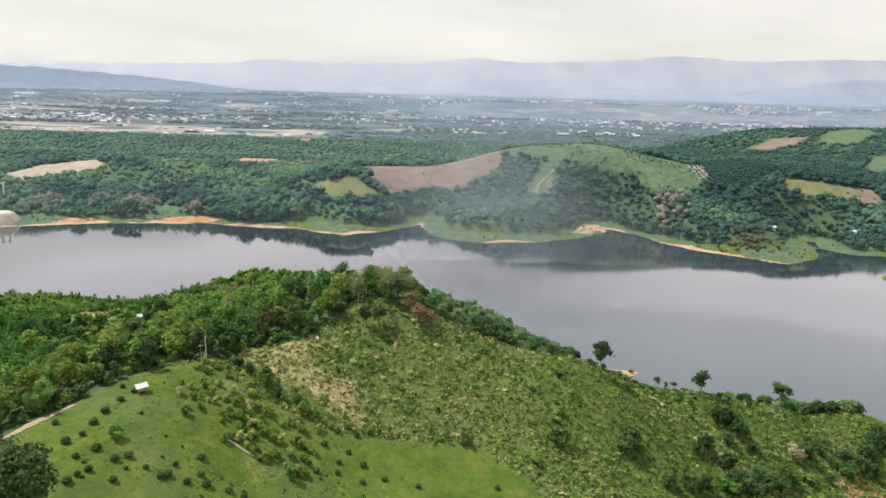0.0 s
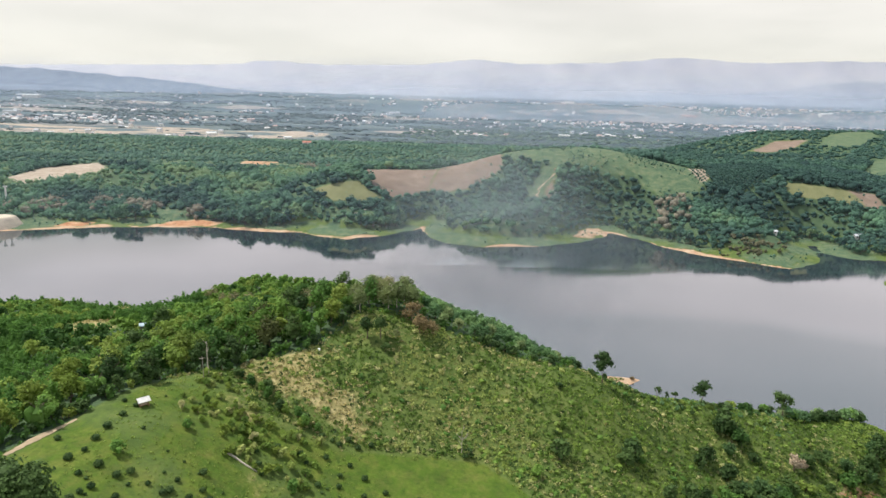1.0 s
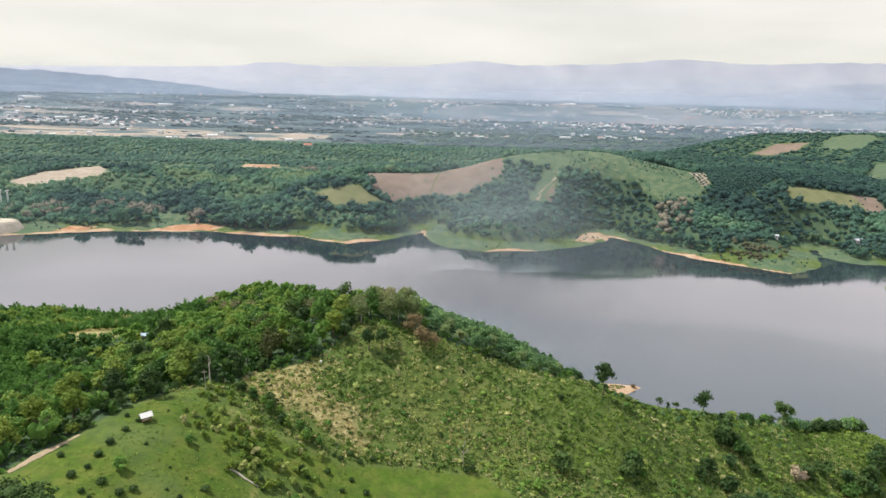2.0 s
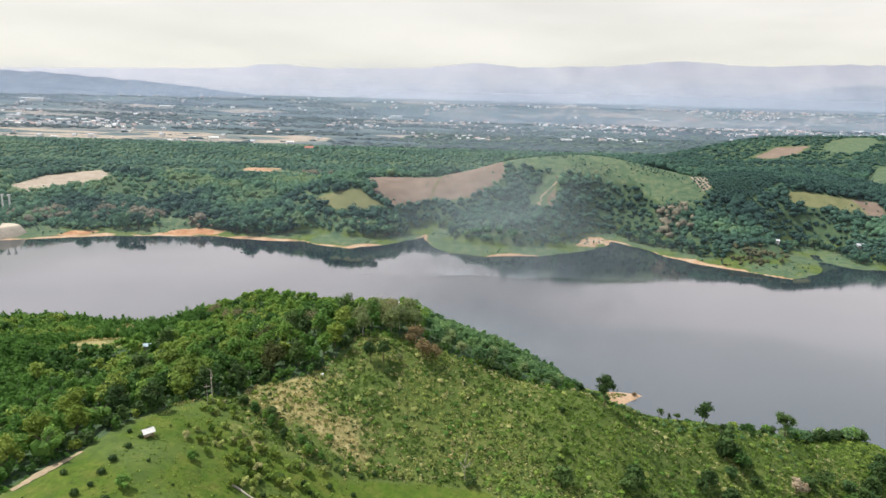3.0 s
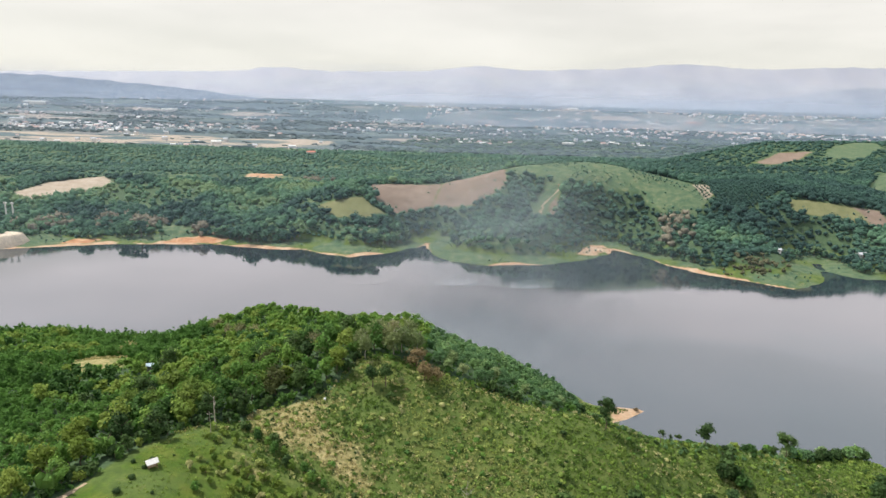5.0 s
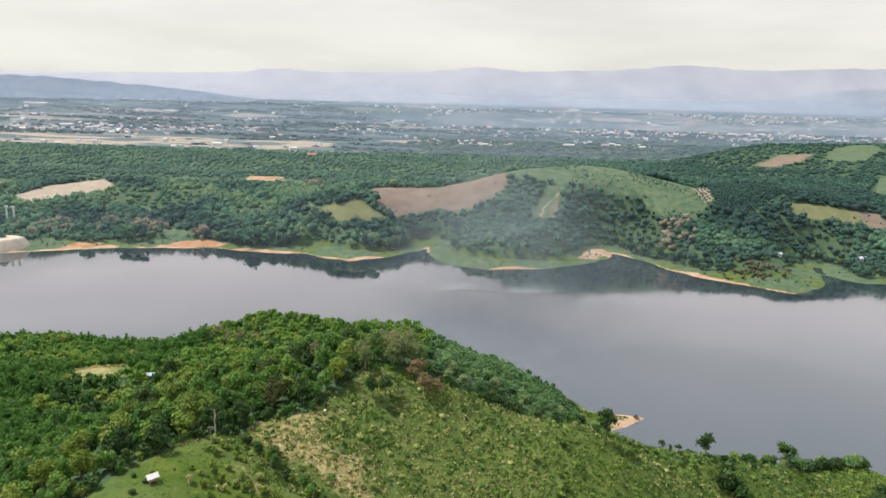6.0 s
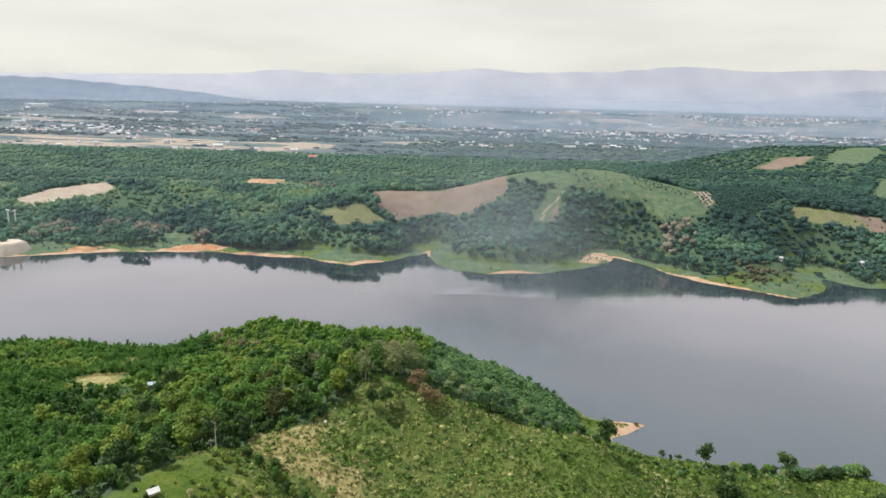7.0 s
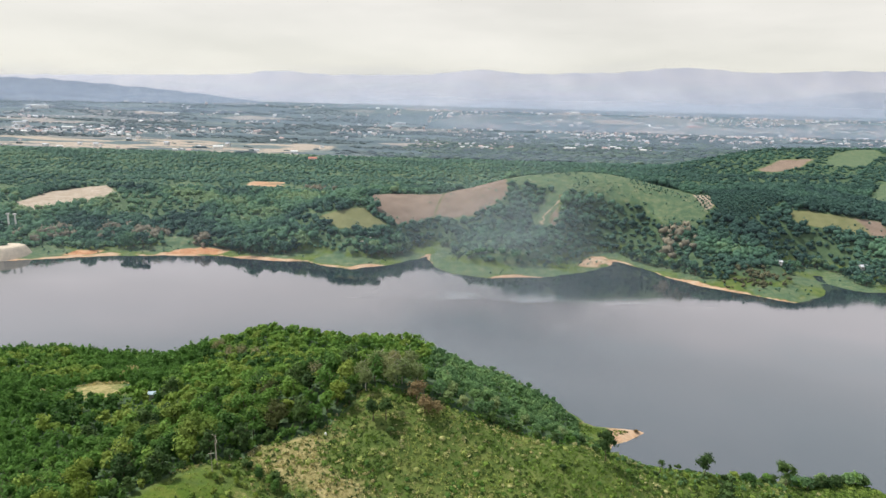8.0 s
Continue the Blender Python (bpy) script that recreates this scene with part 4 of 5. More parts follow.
fx, fy = scatter(-1250, 1250, 792, 1640, 9.2, 0.5)
keep = (far_open(fx, fy) < -2) & (np.abs(fx) < 0.72 * fy + 60) & (rng.random(len(fx)) > thinness(fx, fy) * 0.9)
spots = rows_for(fx[keep], fy[keep], 0.45, 1.25, 8, 1.0, 80)
spots[:, 6] = np.clip(spots[:, 6] + 0.2 * ripple(spots[:, 0], spots[:, 1], 110, 4), 0.01, 0.99) * (1 - 0.55 * smooth((spots[:, 0] - 100) / 250))
back, east = spots[:, 1] > 1100, spots[:, 0] > 140
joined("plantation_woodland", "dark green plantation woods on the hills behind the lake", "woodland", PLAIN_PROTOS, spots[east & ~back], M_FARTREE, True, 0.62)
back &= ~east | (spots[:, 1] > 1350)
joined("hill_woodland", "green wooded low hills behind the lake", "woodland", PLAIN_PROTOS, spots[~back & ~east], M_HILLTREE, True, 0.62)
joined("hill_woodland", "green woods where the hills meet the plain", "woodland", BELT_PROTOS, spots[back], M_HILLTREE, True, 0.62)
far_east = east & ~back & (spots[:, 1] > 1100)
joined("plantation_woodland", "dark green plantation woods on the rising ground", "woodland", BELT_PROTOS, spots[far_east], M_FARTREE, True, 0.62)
GROVE_PROTOS = []
for k in range(8):
    r = np.random.default_rng(260 + k)
    v, f = lump(r, 1, np.array((0, 0, 2.6)), np.array((15, 7, 4.2)), 0.25)
    GROVE_PROTOS.append((v, [f]))
fx, fy = scatter(-3200, 3200, 1640, 4400, 27)
keep = (np.abs(fx) < 0.74 * fy + 100) & (ripple(fx * 0.4, fy, 120, 6) + 0.6 * ripple(fx * 0.5, fy, 47, 3) + 0.35 * ripple(fx, fy, 400, 2) > 0.05) & (fy < 4230 - 700 * smooth((fx / fy + 0.25) / 0.2))
keep &= (rng.random(len(fx)) < 0.035) | (smooth((fy - 1600 - 60 * ripple(fx, fy, 300, 2)) / 60) * smooth((2350 + 80 * ripple(fx, fy, 200, 3) - fy) / 80) * smooth((-250 - fx) / 250) < 0.4)
grove_rows = rows_for(fx[keep], fy[keep], 0.5, 1.25, 8, 0.3, 200)
grove_rows[:, 4] = rng.normal(0, 0.3, len(grove_rows))
mx, my = scatter(-260, 2300, 1640, 3150, 24, 0.5)
keep = (np.abs(mx) < 0.74 * my + 60) & (rng.random(len(mx)) < 0.92 * smooth((3000 - my + 260 * ripple(mx * 0.4, my, 160, 5)) / 500) * smooth((mx + 200 + 90 * ripple(mx, my, 150, 2)) / 160)) & (ripple(mx * 0.5, my, 90, 8) < 0.62)
wood_rows = rows_for(mx[keep], my[keep], 0.5, 1.15, 8, 0.3, 190)
wood_rows[:, 4] = rng.normal(0, 0.35, len(wood_rows))
joined("lowland_woodland", "green woods on the low ground before the town, leaves tinted for haze", "woodland", GROVE_PROTOS, wood_rows, M_MIDWOOD, True)
joined("plain_trees", "scattered tree belts across the plain, painted blue-grey for haze", "trees", GROVE_PROTOS, grove_rows, M_PLAINTREE)

# ---- field and scrub on the near hill ----
BUSH_SPOTS = [
    (-65.4, 97.0), (-59.7, 98.4), (-59.5, 94.7), (-59.1, 106.8), (-59.4, 101.9), (-58.5, 110.6), (-61.5, 112.1), (-58.4, 113.5), (-60.6, 91.9),
    (-55.5, 91.5), (-51.9, 90.2), (-57.0, 88.4), (-54.4, 84.2), (-49.8, 85.6), (-47.2, 90.7), (-53.7, 86.0), (-50.4, 91.8), (-43.8, 91.0),
    (-43.7, 93.7), (-41.0, 98.0), (-44.6, 90.0), (-40.8, 91.0), (-38.0, 92.1), (-34.7, 93.1), (-39.6, 93.8), (-54.8, 82.3), (-32.2, 93.2),
    (-32.0, 113.1), (-27.9, 113.7), (-24.9, 121.0), (-22.7, 120.8), (-21.1, 120.3), (-19.4, 122.3), (-17.1, 120.8), (-14.5, 122.3),
    (-19.2, 108.9), (-19.5, 112.0), (-14.7, 113.0), (-23.0, 107.4), (-14.2, 108.1), (-18.1, 115.6), (-26.2, 112.2), (-23.0, 115.7),
    (-32.9, 104.7), (-34.1, 106.9), (-10.2, 110.3), (12.5, 113.3), (-3.5, 109.9)]


def bush_thing(name, label, category, seed, wide, tall, mat, sprays=260, size=0.2, group="", clumps=9):
    base = tagged(new(name), label, category, group)
    bm = trunk_bm(seed, tall * 0.5, 0.05 * tall, 4, wide * 0.5, 5)
    part("stem", bm, M_BARK, base)
    v, q, t = crown(seed, wide, tall * 0.95, 0.05, clumps, sprays, size, core=0.85, spread=0.85)
    ob = new("foliage", array_mesh("foliage", v, [q, t], mat))
    ob.parent = base
    return base


def ball_bush(name, label, category, seed, wide, tall, mat, sprays=200, size=0.16, group=""):
    """A compact rounded bush, leafy to the ground."""
    base = tagged(new(name), label, category, group)
    part("stem", trunk_bm(seed, tall * 0.35, 0.04 * tall, 3, wide * 0.25, 5), M_BARK, base)
    r = np.random.default_rng(seed)
    d = r.normal(0, 1, (sprays, 3))
    d /= np.linalg.norm(d, axis=1)[:, None]
    bulge = 1 + 0.14 * np.sin(d[:, 0] * 4 + seed) * np.cos(d[:, 1] * 5 + seed * 2)
    at = d * (wide, wide, tall * 0.52) * (r.uniform(0.86, 1.1, sprays) * bulge)[:, None] + (0, 0, tall * 0.46)
    at[:, 2] = np.maximum(at[:, 2], 0.06)
    lv, lf = leaves(at, d + (0, 0, 0.3), size * r.uniform(0.6, 1.3, sprays), r)
    v, f = lump(r, 2, np.array((0, 0, tall * 0.44)), np.array((wide * 0.84, wide * 0.84, tall * 0.45)), 0.07)
    ob = new("foliage", array_mesh("foliage", np.concatenate([lv, v]), [lf, f + len(lv)], mat))
    ob.parent = base
    return base


def plant_all(protos, spots, low, high, squash=1.0):
    random.shuffle(spots)
    fresh = list(protos)
    for x, y in spots:
        s = random.uniform(low, high)
        if fresh:
            put(fresh.pop(), x, y, s, squash=squash)
        else:
            copy_at(random.choice(protos), x, y, s, squash)


orchard_bushes = [ball_bush("orchard_bush", "round dark green fruit bush in the grassy orchard", "bush", 300 + k, 0.82, 1.2, M_DARK, 230, 0.15, "orchard bushes") for k in range(3)]
plant_all(orchard_bushes, BUSH_SPOTS[:], 0.55, 0.9)
rows = []
for j in range(60):
    x, y = random.uniform(-62, 8), random.uniform(80, 119)
    if inside_by(ORCHARD, np.array(x), np.array(y)) > 2 and inside_by(MEADOW, np.array(x), np.array(y)) < 0:
        rows.append((x, y))
plant_all([ball_bush("orchard_sapling", "small green sapling in the grassy orchard", "sapling", 310 + k, 0.45, 0.6, M_DARK, 80, 0.12, "orchard saplings") for k in range(2)], rows, 0.4, 0.9)
broad = []
for j in range(190):
    x, y = random.uniform(-53, -24), random.uniform(104, 131)
    if inside_by(ORCHARD, np.array(x), np.array(y)) > 0.5 and (x + 38) * 0.6 + (y - 116) * 0.5 > -7 + random.uniform(-5, 5):
        broad.append((x, y))
plant_all([bush_thing("leafy_shrub", "yellow-green broad-leaved shrub on the orchard slope", "shrub", 320 + k, 1.1, 1.7, (M_YELLOW, M_SCRUB, M_SCRUB)[k], 130, 0.34, "leafy shrubs", 6) for k in range(3)], broad, 0.5, 1.1)
line = [(-46.5 + 20 * k / 17 + random.uniform(-1.2, 1.2), 134 - 12.5 * k / 17 + random.uniform(-1.2, 1.2)) for k in range(18)]
plant_all([bush_thing("hedge_bush", "dark green bush in a hedge line above the orchard", "bush", 330 + k, 1.5, 2.8, (M_DARK, M_TREE)[k], 330, 0.27, "hedge bushes") for k in range(2)], line, 0.55, 1.05)
border = [(-16 + 27 * k / 11 + random.uniform(-1, 1), 122 + 4.6 * k / 11 + random.uniform(-0.5, 0.5)) for k in range(12)]
plant_all([bush_thing("border_bush", "low green bush along the meadow edge", "bush", 335, 0.9, 1.3, M_SCRUB, 180, 0.2, "border bushes", 7)], border, 0.45, 0.95)

right_spots = [(44.9, 135.7), (47, 138), (80.4, 164.2), (83.9, 162.4), (82, 168), (68.6, 149.2), (72, 154), (124.6, 173.4), (133, 175.5), (128, 170), (138, 180), (86.6, 156.9),
               (54, 130.7), (72.2, 138.3), (78, 141), (113.3, 168.7), (120.1, 165.4), (66, 136), (60, 133), (95, 150), (100, 153), (105, 163), (90, 146), (84, 143), (76, 148), (110, 158), (142, 186), (148, 178), (28, 131), (22, 124)]
plant_all([bush_thing("thicket_bush", "large dark green thicket bush on the scrubby slope", "bush", 340 + k, 2.4, 4.0, (M_DARK, M_TREE, M_DARK)[k], 420, 0.36, "thicket bushes", 11) for k in range(3)], right_spots, 0.75, 1.4)
hedge = [(84 + 66 * k / 29 + random.uniform(-1.5, 1.5), 177 + 31 * k / 29 + random.uniform(-1.5, 1.5)) for k in range(30)]
shore_bushes = [bush_thing("shore_bush", "leafy green bush in the row above the lake", "bush", 350 + k, 2.0, 4.0, (M_FLANK, M_DARK, M_TREE)[k], 400, 0.32, "shore bushes", 12) for k in range(3)]
plant_all(shore_bushes, hedge[:12], 0.6, 0.95)
for x, y in hedge[12:]:
    copy_at(random.choice(shore_bushes), x, y, random.uniform(1.0, 1.5))
crest_bushes = [(15 + 60 * k / 25 + random.uniform(-1.5, 1.5), 165 + 5 * k / 25 + random.uniform(-2, 2)) for k in range(26)]
plant_all([bush_thing("crest_bush", "low green bush on the crest of the slope", "bush", 360 + k, 1.3, 1.9, (M_DARK, M_FLANK)[k], 240, 0.26, "crest bushes", 8) for k in range(2)], crest_bushes, 0.5, 1.0)
M_WITHERED = leaf_material("withered_pale_leaves", [(0.0, (0.4, 0.31, 0.24)), (1.0, (0.52, 0.42, 0.34))], 0.3)
for x, y, s in ((99.6, 159.2, 1.5), (103, 161, 1.0)):
    put(bush_thing("withered_bush", "pale withered bush without green leaves", "bush", 371, 1.7, 3.8, M_WITHERED, 420, 0.2), x, y, s)

edge_spots = []
for (ax, ay), (bx, by) in zip(WOOD_EDGE[:-1], WOOD_EDGE[1:]):
    for j in range(max(2, int(math.hypot(bx - ax, by - ay) / 1.7))):
        u = random.random()
        x, y = ax + (bx - ax) * u - random.uniform(-0.3, 2.2), ay + (by - ay) * u + random.uniform(0.3, 2.6)
        if not (-24 < x < -3 and y > 150):
            edge_spots.append((x, y))
# Mostly dark leaves here, painting the deep shade below the wood's crowns.
plant_all([bush_thing("edge_bush", "leafy green bush at the foot of the wood", "bush", 375 + k, 1.5, 2.4, (M_DARK, M_DARK, M_TREE)[k], 260, 0.3, "wood edge bushes", 8) for k in range(3)], edge_spots, 0.5, 1.2)

slope_spots = []
while len(slope_spots) < 90:
    x, y = random.uniform(-20, 140), random.uniform(112, 190)
    p, q = np.array([x]), np.array([y])
    if inside_by(NEAR_WOOD, p, q)[0] < -2 and inside_by(ORCHARD, p, q)[0] < -1 and height(p, q)[0] > 3 and ripple(p, q, 16, 6)[0] + 0.012 * (x - 40) > random.uniform(-0.3, 0.6):
        slope_spots.append((x, y))
plant_all([bush_thing("slope_bush", ("dark green bush among the slope's scrub", "bright green bush among the slope's scrub", "olive green bush among the slope's scrub")[k], "bush", 380 + k, 1.0, 1.5, (M_DARK, M_TREE, M_SCRUB)[k], 200, 0.22, "slope bushes", 7) for k in range(3)], slope_spots, 0.45, 1.35)
grove = tree_thing("thicket_tree", "dark bushy tree in a thicket on the slope", "tree", 384, dict(tall=4.6, girth=0.16, limbs=5, reach=1.4),
                   dict(wide=2.5, tall=6.2, base=0.5, clumps=13, sprays=560, size=0.36, core=0.68), M_DARK, group="thicket trees")
put(grove, 79, 163, 0.75)
for x, y, s in ((83, 164, 0.7), (85, 161, 0.7), (71, 151, 0.8), (130, 172, 1.1), (136, 177, 1.2), (125, 168, 0.85), (142, 181, 0.9), (46, 136, 0.75), (74, 140, 0.8), (64, 134, 0.7), (92, 149, 0.8)):
    copy_at(grove, x, y, s)

feathery = tree_thing("bamboo_clump", "feathery dark green bamboo clump on the slope", "bamboo", 386, dict(tall=2.4, girth=0.1, limbs=6, reach=0.8),
                      dict(wide=2.6, tall=5.2, culms=30, sprays=1100, size=0.3), M_FEATHER, group="feathery clumps")
put(feathery, 76.8, 142, 1.0)
for x, y, s in ((83, 145, 1.1), (88.6, 146, 0.85), (127, 168.5, 1.1), (122.5, 171, 0.9), (80, 157, 0.8), (137, 181, 1.1), (79.5, 139, 0.9)):
    copy_at(feathery, x, y, s)

# single trees
put(tree_thing("lone_tree", "slender lone tree with a rounded crown on the slope", "tree", 400, dict(tall=6.4, girth=0.17, limbs=6, reach=1.5),
               dict(wide=3.1, tall=4.8, base=4.0, clumps=15, sprays=860, size=0.32, core=0.8), M_DARK), 44.3, 161.3, 1.0)
put(tree_thing("slope_tree", "small slanting tree on the crest above the lake", "tree", 401, dict(tall=4.6, girth=0.15, limbs=5, reach=1.3),
               dict(wide=2.8, tall=5.2, base=1.8, clumps=14, sprays=720, size=0.32, core=0.75), M_DARK), 78.7, 175.5, 1.0)
put(tree_thing("slope_tree", "upright dark tree above the bushes by the lake", "tree", 402, dict(tall=6.8, girth=0.16, limbs=5, reach=1.2),
               dict(wide=2.8, tall=7.0, base=2.4, clumps=16, sprays=760, size=0.33, core=0.8), M_DARK), 109, 185.4, 1.0)
for k, (x, y, s) in enumerate(((64.2, 173.5, 1.15), (67.6, 174.5, 0.8), (70.4, 175.5, 1.0))):
    put(tree_thing("small_palm_tree", "small palm-like tree on the slope's crest", "tree", 410 + k, dict(tall=3.0, girth=0.1, limbs=3, reach=0.6),
                   dict(wide=1.1, tall=1.8, base=1.9, clumps=6, sprays=140, size=0.3, droop=0.25), M_DARK, group="small palm trees"), x, y, s)
for k, (x, y, s) in enumerate(((-19.4, 153.2, 0.9), (-16.0, 154.0, 0.95))):
    put(tree_thing("field_tree", "round-crowned tree on a bare trunk at the field's top", "tree", 420 + k, dict(tall=4.6, girth=0.2, limbs=6, reach=1.2),
                   dict(wide=2.4, tall=4.4, base=2.2, clumps=13, sprays=560, size=0.34, core=0.55), M_DARK, group="pair of field trees"), x, y, s)


def special(name, label, seed, trunk, leaf, mat, spots, group, bark=None):
    first = tree_thing(name, label, "tree", seed, trunk, leaf, mat, bark, group)
    for k, (x, y, scale) in enumerate(spots):
        if k:
            copy_at(first, x, y, scale)
        else:
            put(first, x, y, scale)


special("tree", "round yellow-green tree standing out at the wood's edge", 450, dict(tall=5.0, girth=0.2, limbs=5, reach=1.6),
        dict(wide=3.0, tall=6.4, base=1.0, clumps=16, sprays=1000, size=0.32, core=0.6), M_YELLOW, YELLOW_SPOTS, "yellow-green trees")
special("tree", "spreading olive-green tree in the wood", 451, dict(tall=5.0, girth=0.2, limbs=5, reach=1.8),
        dict(wide=3.4, tall=6.2, base=0.8, clumps=17, sprays=820, size=0.36, core=0.72), M_OLIVEGREEN, OLIVE_SPOTS, "olive-green trees")
special("tree", "russet-tinged dark tree at the wood's edge", 452, dict(tall=5.0, girth=0.2, limbs=5, reach=1.6),
        dict(wide=3.2, tall=6.4, base=0.8, clumps=15, sprays=780, size=0.34, core=0.74), M_RUSSET, RUSSET_SPOTS, "russet trees")
special("tree", "dark green dense tree in the wood", 453, dict(tall=5.0, girth=0.22, limbs=5, reach=1.6),
        dict(wide=3.1, tall=6.8, base=0.6, clumps=16, sprays=780, size=0.36, core=0.74), M_DARK, DARK_SPOTS, "dark wood trees")
special("sage_tree", "tall grey-green tree with pale trunk and fine leaves", 454, dict(tall=5.8, girth=0.13, limbs=8, reach=1.5),
        dict(wide=2.4, tall=5.9, base=0.9, clumps=26, sprays=1400, size=0.25, core=0.55), M_SAGE, SAGE_SPOTS, "grey-green trees", M_PALEBARK)
special("thin_tree", "thin-leaved pale olive tree among green trees", 456, dict(tall=4.6, girth=0.14, limbs=7, reach=1.4),
        dict(wide=2.8, tall=5.6, base=0.6, clumps=16, sprays=620, size=0.26, core=0.45), M_OLIVE, PALE_SPOTS, "pale thin trees", M_PALEBARK)
special("withered_tree", "rust-brown withered tree among green trees", 455, dict(tall=4.0, girth=0.14, limbs=6, reach=1.4),
        dict(wide=2.5, tall=5.0, base=0.6, clumps=14, sprays=640, size=0.24, core=0.5), M_RUST, RUST_SPOTS, "withered trees")
put(tree_thing("big_tree", "big dark leafy tree beside the orchard", "tree", 430, dict(tall=6.5, girth=0.3, limbs=6, reach=1.6),
               dict(wide=4.0, tall=10.0, base=1.2, clumps=40, sprays=6400, size=0.27, core=0.8), M_DARK), -56.0, 73.5, 1.14)
for x, y, wide, tall, label in ((-54.4, 95.6, 1.6, 2.6, "small grey-green tree among the orchard bushes"), (-26.6, 102.8, 1.2, 3.2, "bushy green tree between the orchard bushes"),
                                (-48.0, 108.5, 1.2, 1.9, "rounded green tree between the orchard shrubs")):
    put(bush_thing("orchard_tree", label, "tree", int(500 - x), wide, tall, M_TREE, 420, 0.22, clumps=12), x, y)
put(bush_thing("field_bush", "dark green bush on the open field", "bush", 434, 1.7, 2.2, M_DARK, 300, 0.26), -14.3, 149.8)
bare = tagged(new("bare_sapling"), "thin leafless sapling standing over a dark shrub", "sapling")
part("trunk", trunk_bm(440, 5.5, 0.1, 14, 1.3, 5, 0.04), M_PALEBARK, bare)
put(bare, 5.0, 126.2)
put(bush_thing("sapling_shrub", "dark spreading shrub at the sapling's foot", "shrub", 441, 2.3, 1.7, M_DARK, 340, 0.24), 6.3, 126.0)
snag = tagged(new("dead_trunk"), "pale dead tree trunk standing at the wood's edge", "dead tree")
part("trunk", trunk_bm(442, 8.0, 0.2, 3, 0.9, 6, 0.02), M_PALEBARK, snag)
put(snag, -52.6, 131.8)
pole = tagged(new("wooden_pole"), "thin grey wooden pole on the orchard top", "pole")
part("shaft", trunk_bm(443, 6.0, 0.09, 0, 0.3, 6, 0.01), M_PALEBARK, pole)
bm = bmesh.new()
rod(bm, (-0.6, 0, 5.4), (0.6, 0, 5.4), 0.06, 0.06, 5)
part("crossarm", bm, M_PALEBARK, pole)
put(pole, -52.0, 127.5, turn=0.3)
log = tagged(new("fallen_log"), "pale fallen log lying across the orchard grass", "log")
bm = bmesh.new()
p = [Vector((-39.6 + 5.8 * k / 4, 106.2 - 1.5 * k / 4 + 0.1 * math.sin(k * 2), 0)) for k in range(5)]
for k in range(5):
    p[k].z = on_ground(p[k].x, p[k].y) + 0.16
for k in range(4):
    rod(bm, p[k], p[k + 1], 0.23 - 0.025 * k, 0.205 - 0.025 * k, 8)
part("stem", bm, M_PALEBARK, log)

# scrub, grass tufts and straw
TUFTS = []
for k in range(6):
    r = np.random.default_rng(500 + k)
    n = 10
    d = r.normal(0, 1, (n, 3)) * (1, 1, 0.5) + (0, 0, 0.6)
    d /= np.linalg.norm(d, axis=1)[:, None]
    v, f = leaves(d * (0.55, 0.55, 0.5) * r.uniform(0.5, 1.1, (n, 1)) + (0, 0, 0.1), d, r.uniform(0.22, 0.42, n), r)
    TUFTS.append((v, [f]))


def near_open(x, y):
    return (inside_by(NEAR_WOOD, x, y) < 1) & (height(x, y) > 0.8) & (np.abs(x) < 0.75 * y + 20)


sx, sy = scatter(-60, 190, 88, 262, 0.88)
grove = inside_by(ORCHARD, sx, sy)
keep = near_open(sx, sy) & (grove < 0) & (np.hypot(sx + 17.5, sy - 153) > 2.5) & (rng.random(len(sx)) < 0.8 * (1 - 0.7 * zone(STRAW_PATCH, sx, sy, 8)))
spots = rows_for(sx[keep], sy[keep], 0.38, 1.25, 6, 0.05, 7)
spots[:, 6] = np.clip(spots[:, 6] * 0.75 + 0.02 + 0.22 * ripple(spots[:, 0], spots[:, 1], 23, 31) + 0.14 * smooth((spots[:, 0] - 15) / 30), 0, 0.86)
spots[:, 6] *= 1 - 0.55 * np.exp(-((spots[:, 0] - 3) / 22) ** 2 - ((spots[:, 1] - 138) / 14) ** 2)
joined("scrub", "low leafy green scrub covering the open slope", "scrub", TUFTS, spots, M_SCRUB)
keep = (grove > 0.3) & (inside_by(MEADOW, sx, sy) < 0.5) & (rng.random(len(sx)) < 0.5)
dark = (rng.random(len(sx)) < 0.16 + 0.2 * smooth(0.5 + ripple(sx, sy, 13, 3))) & near_open(sx, sy) & (grove < 0)
joined("scrub", "small dark green weeds among the slope's scrub", "scrub", TUFTS, rows_for(sx[dark] + 0.4, sy[dark] + 0.4, 0.35, 1.1, 6, 0.05, 9), M_DARK)
tuft_rows = rows_for(sx[keep], sy[keep], 0.2, 0.6, 6, 0.04, 12)
tuft_rows[:, 6] *= 0.6
joined("grass_tufts", "small grass tufts in the orchard", "grass", TUFTS, tuft_rows, M_SCRUB)
CLUMPS = []
for k in range(8):
    r = np.random.default_rng(530 + k)
    v, f = lump(r, 1, np.array((0, 0, 0.35)), np.array((0.62, 0.62, 0.5)), 0.22)
    d = r.normal(0, 1, (15, 3))
    d[:, 2] = np.abs(d[:, 2])
    d /= np.linalg.norm(d, axis=1)[:, None]
    lv, lf = leaves(d * (0.8, 0.8, 0.7) * r.uniform(0.7, 1.15, (15, 1)) + (0, 0, 0.25), d, r.uniform(0.18, 0.4, 15), r)
    CLUMPS.append((np.concatenate([lv, v]), [lf, f + len(lv)]))
bx, by = scatter(-50, 185, 104, 235, 1.6, 0.5)
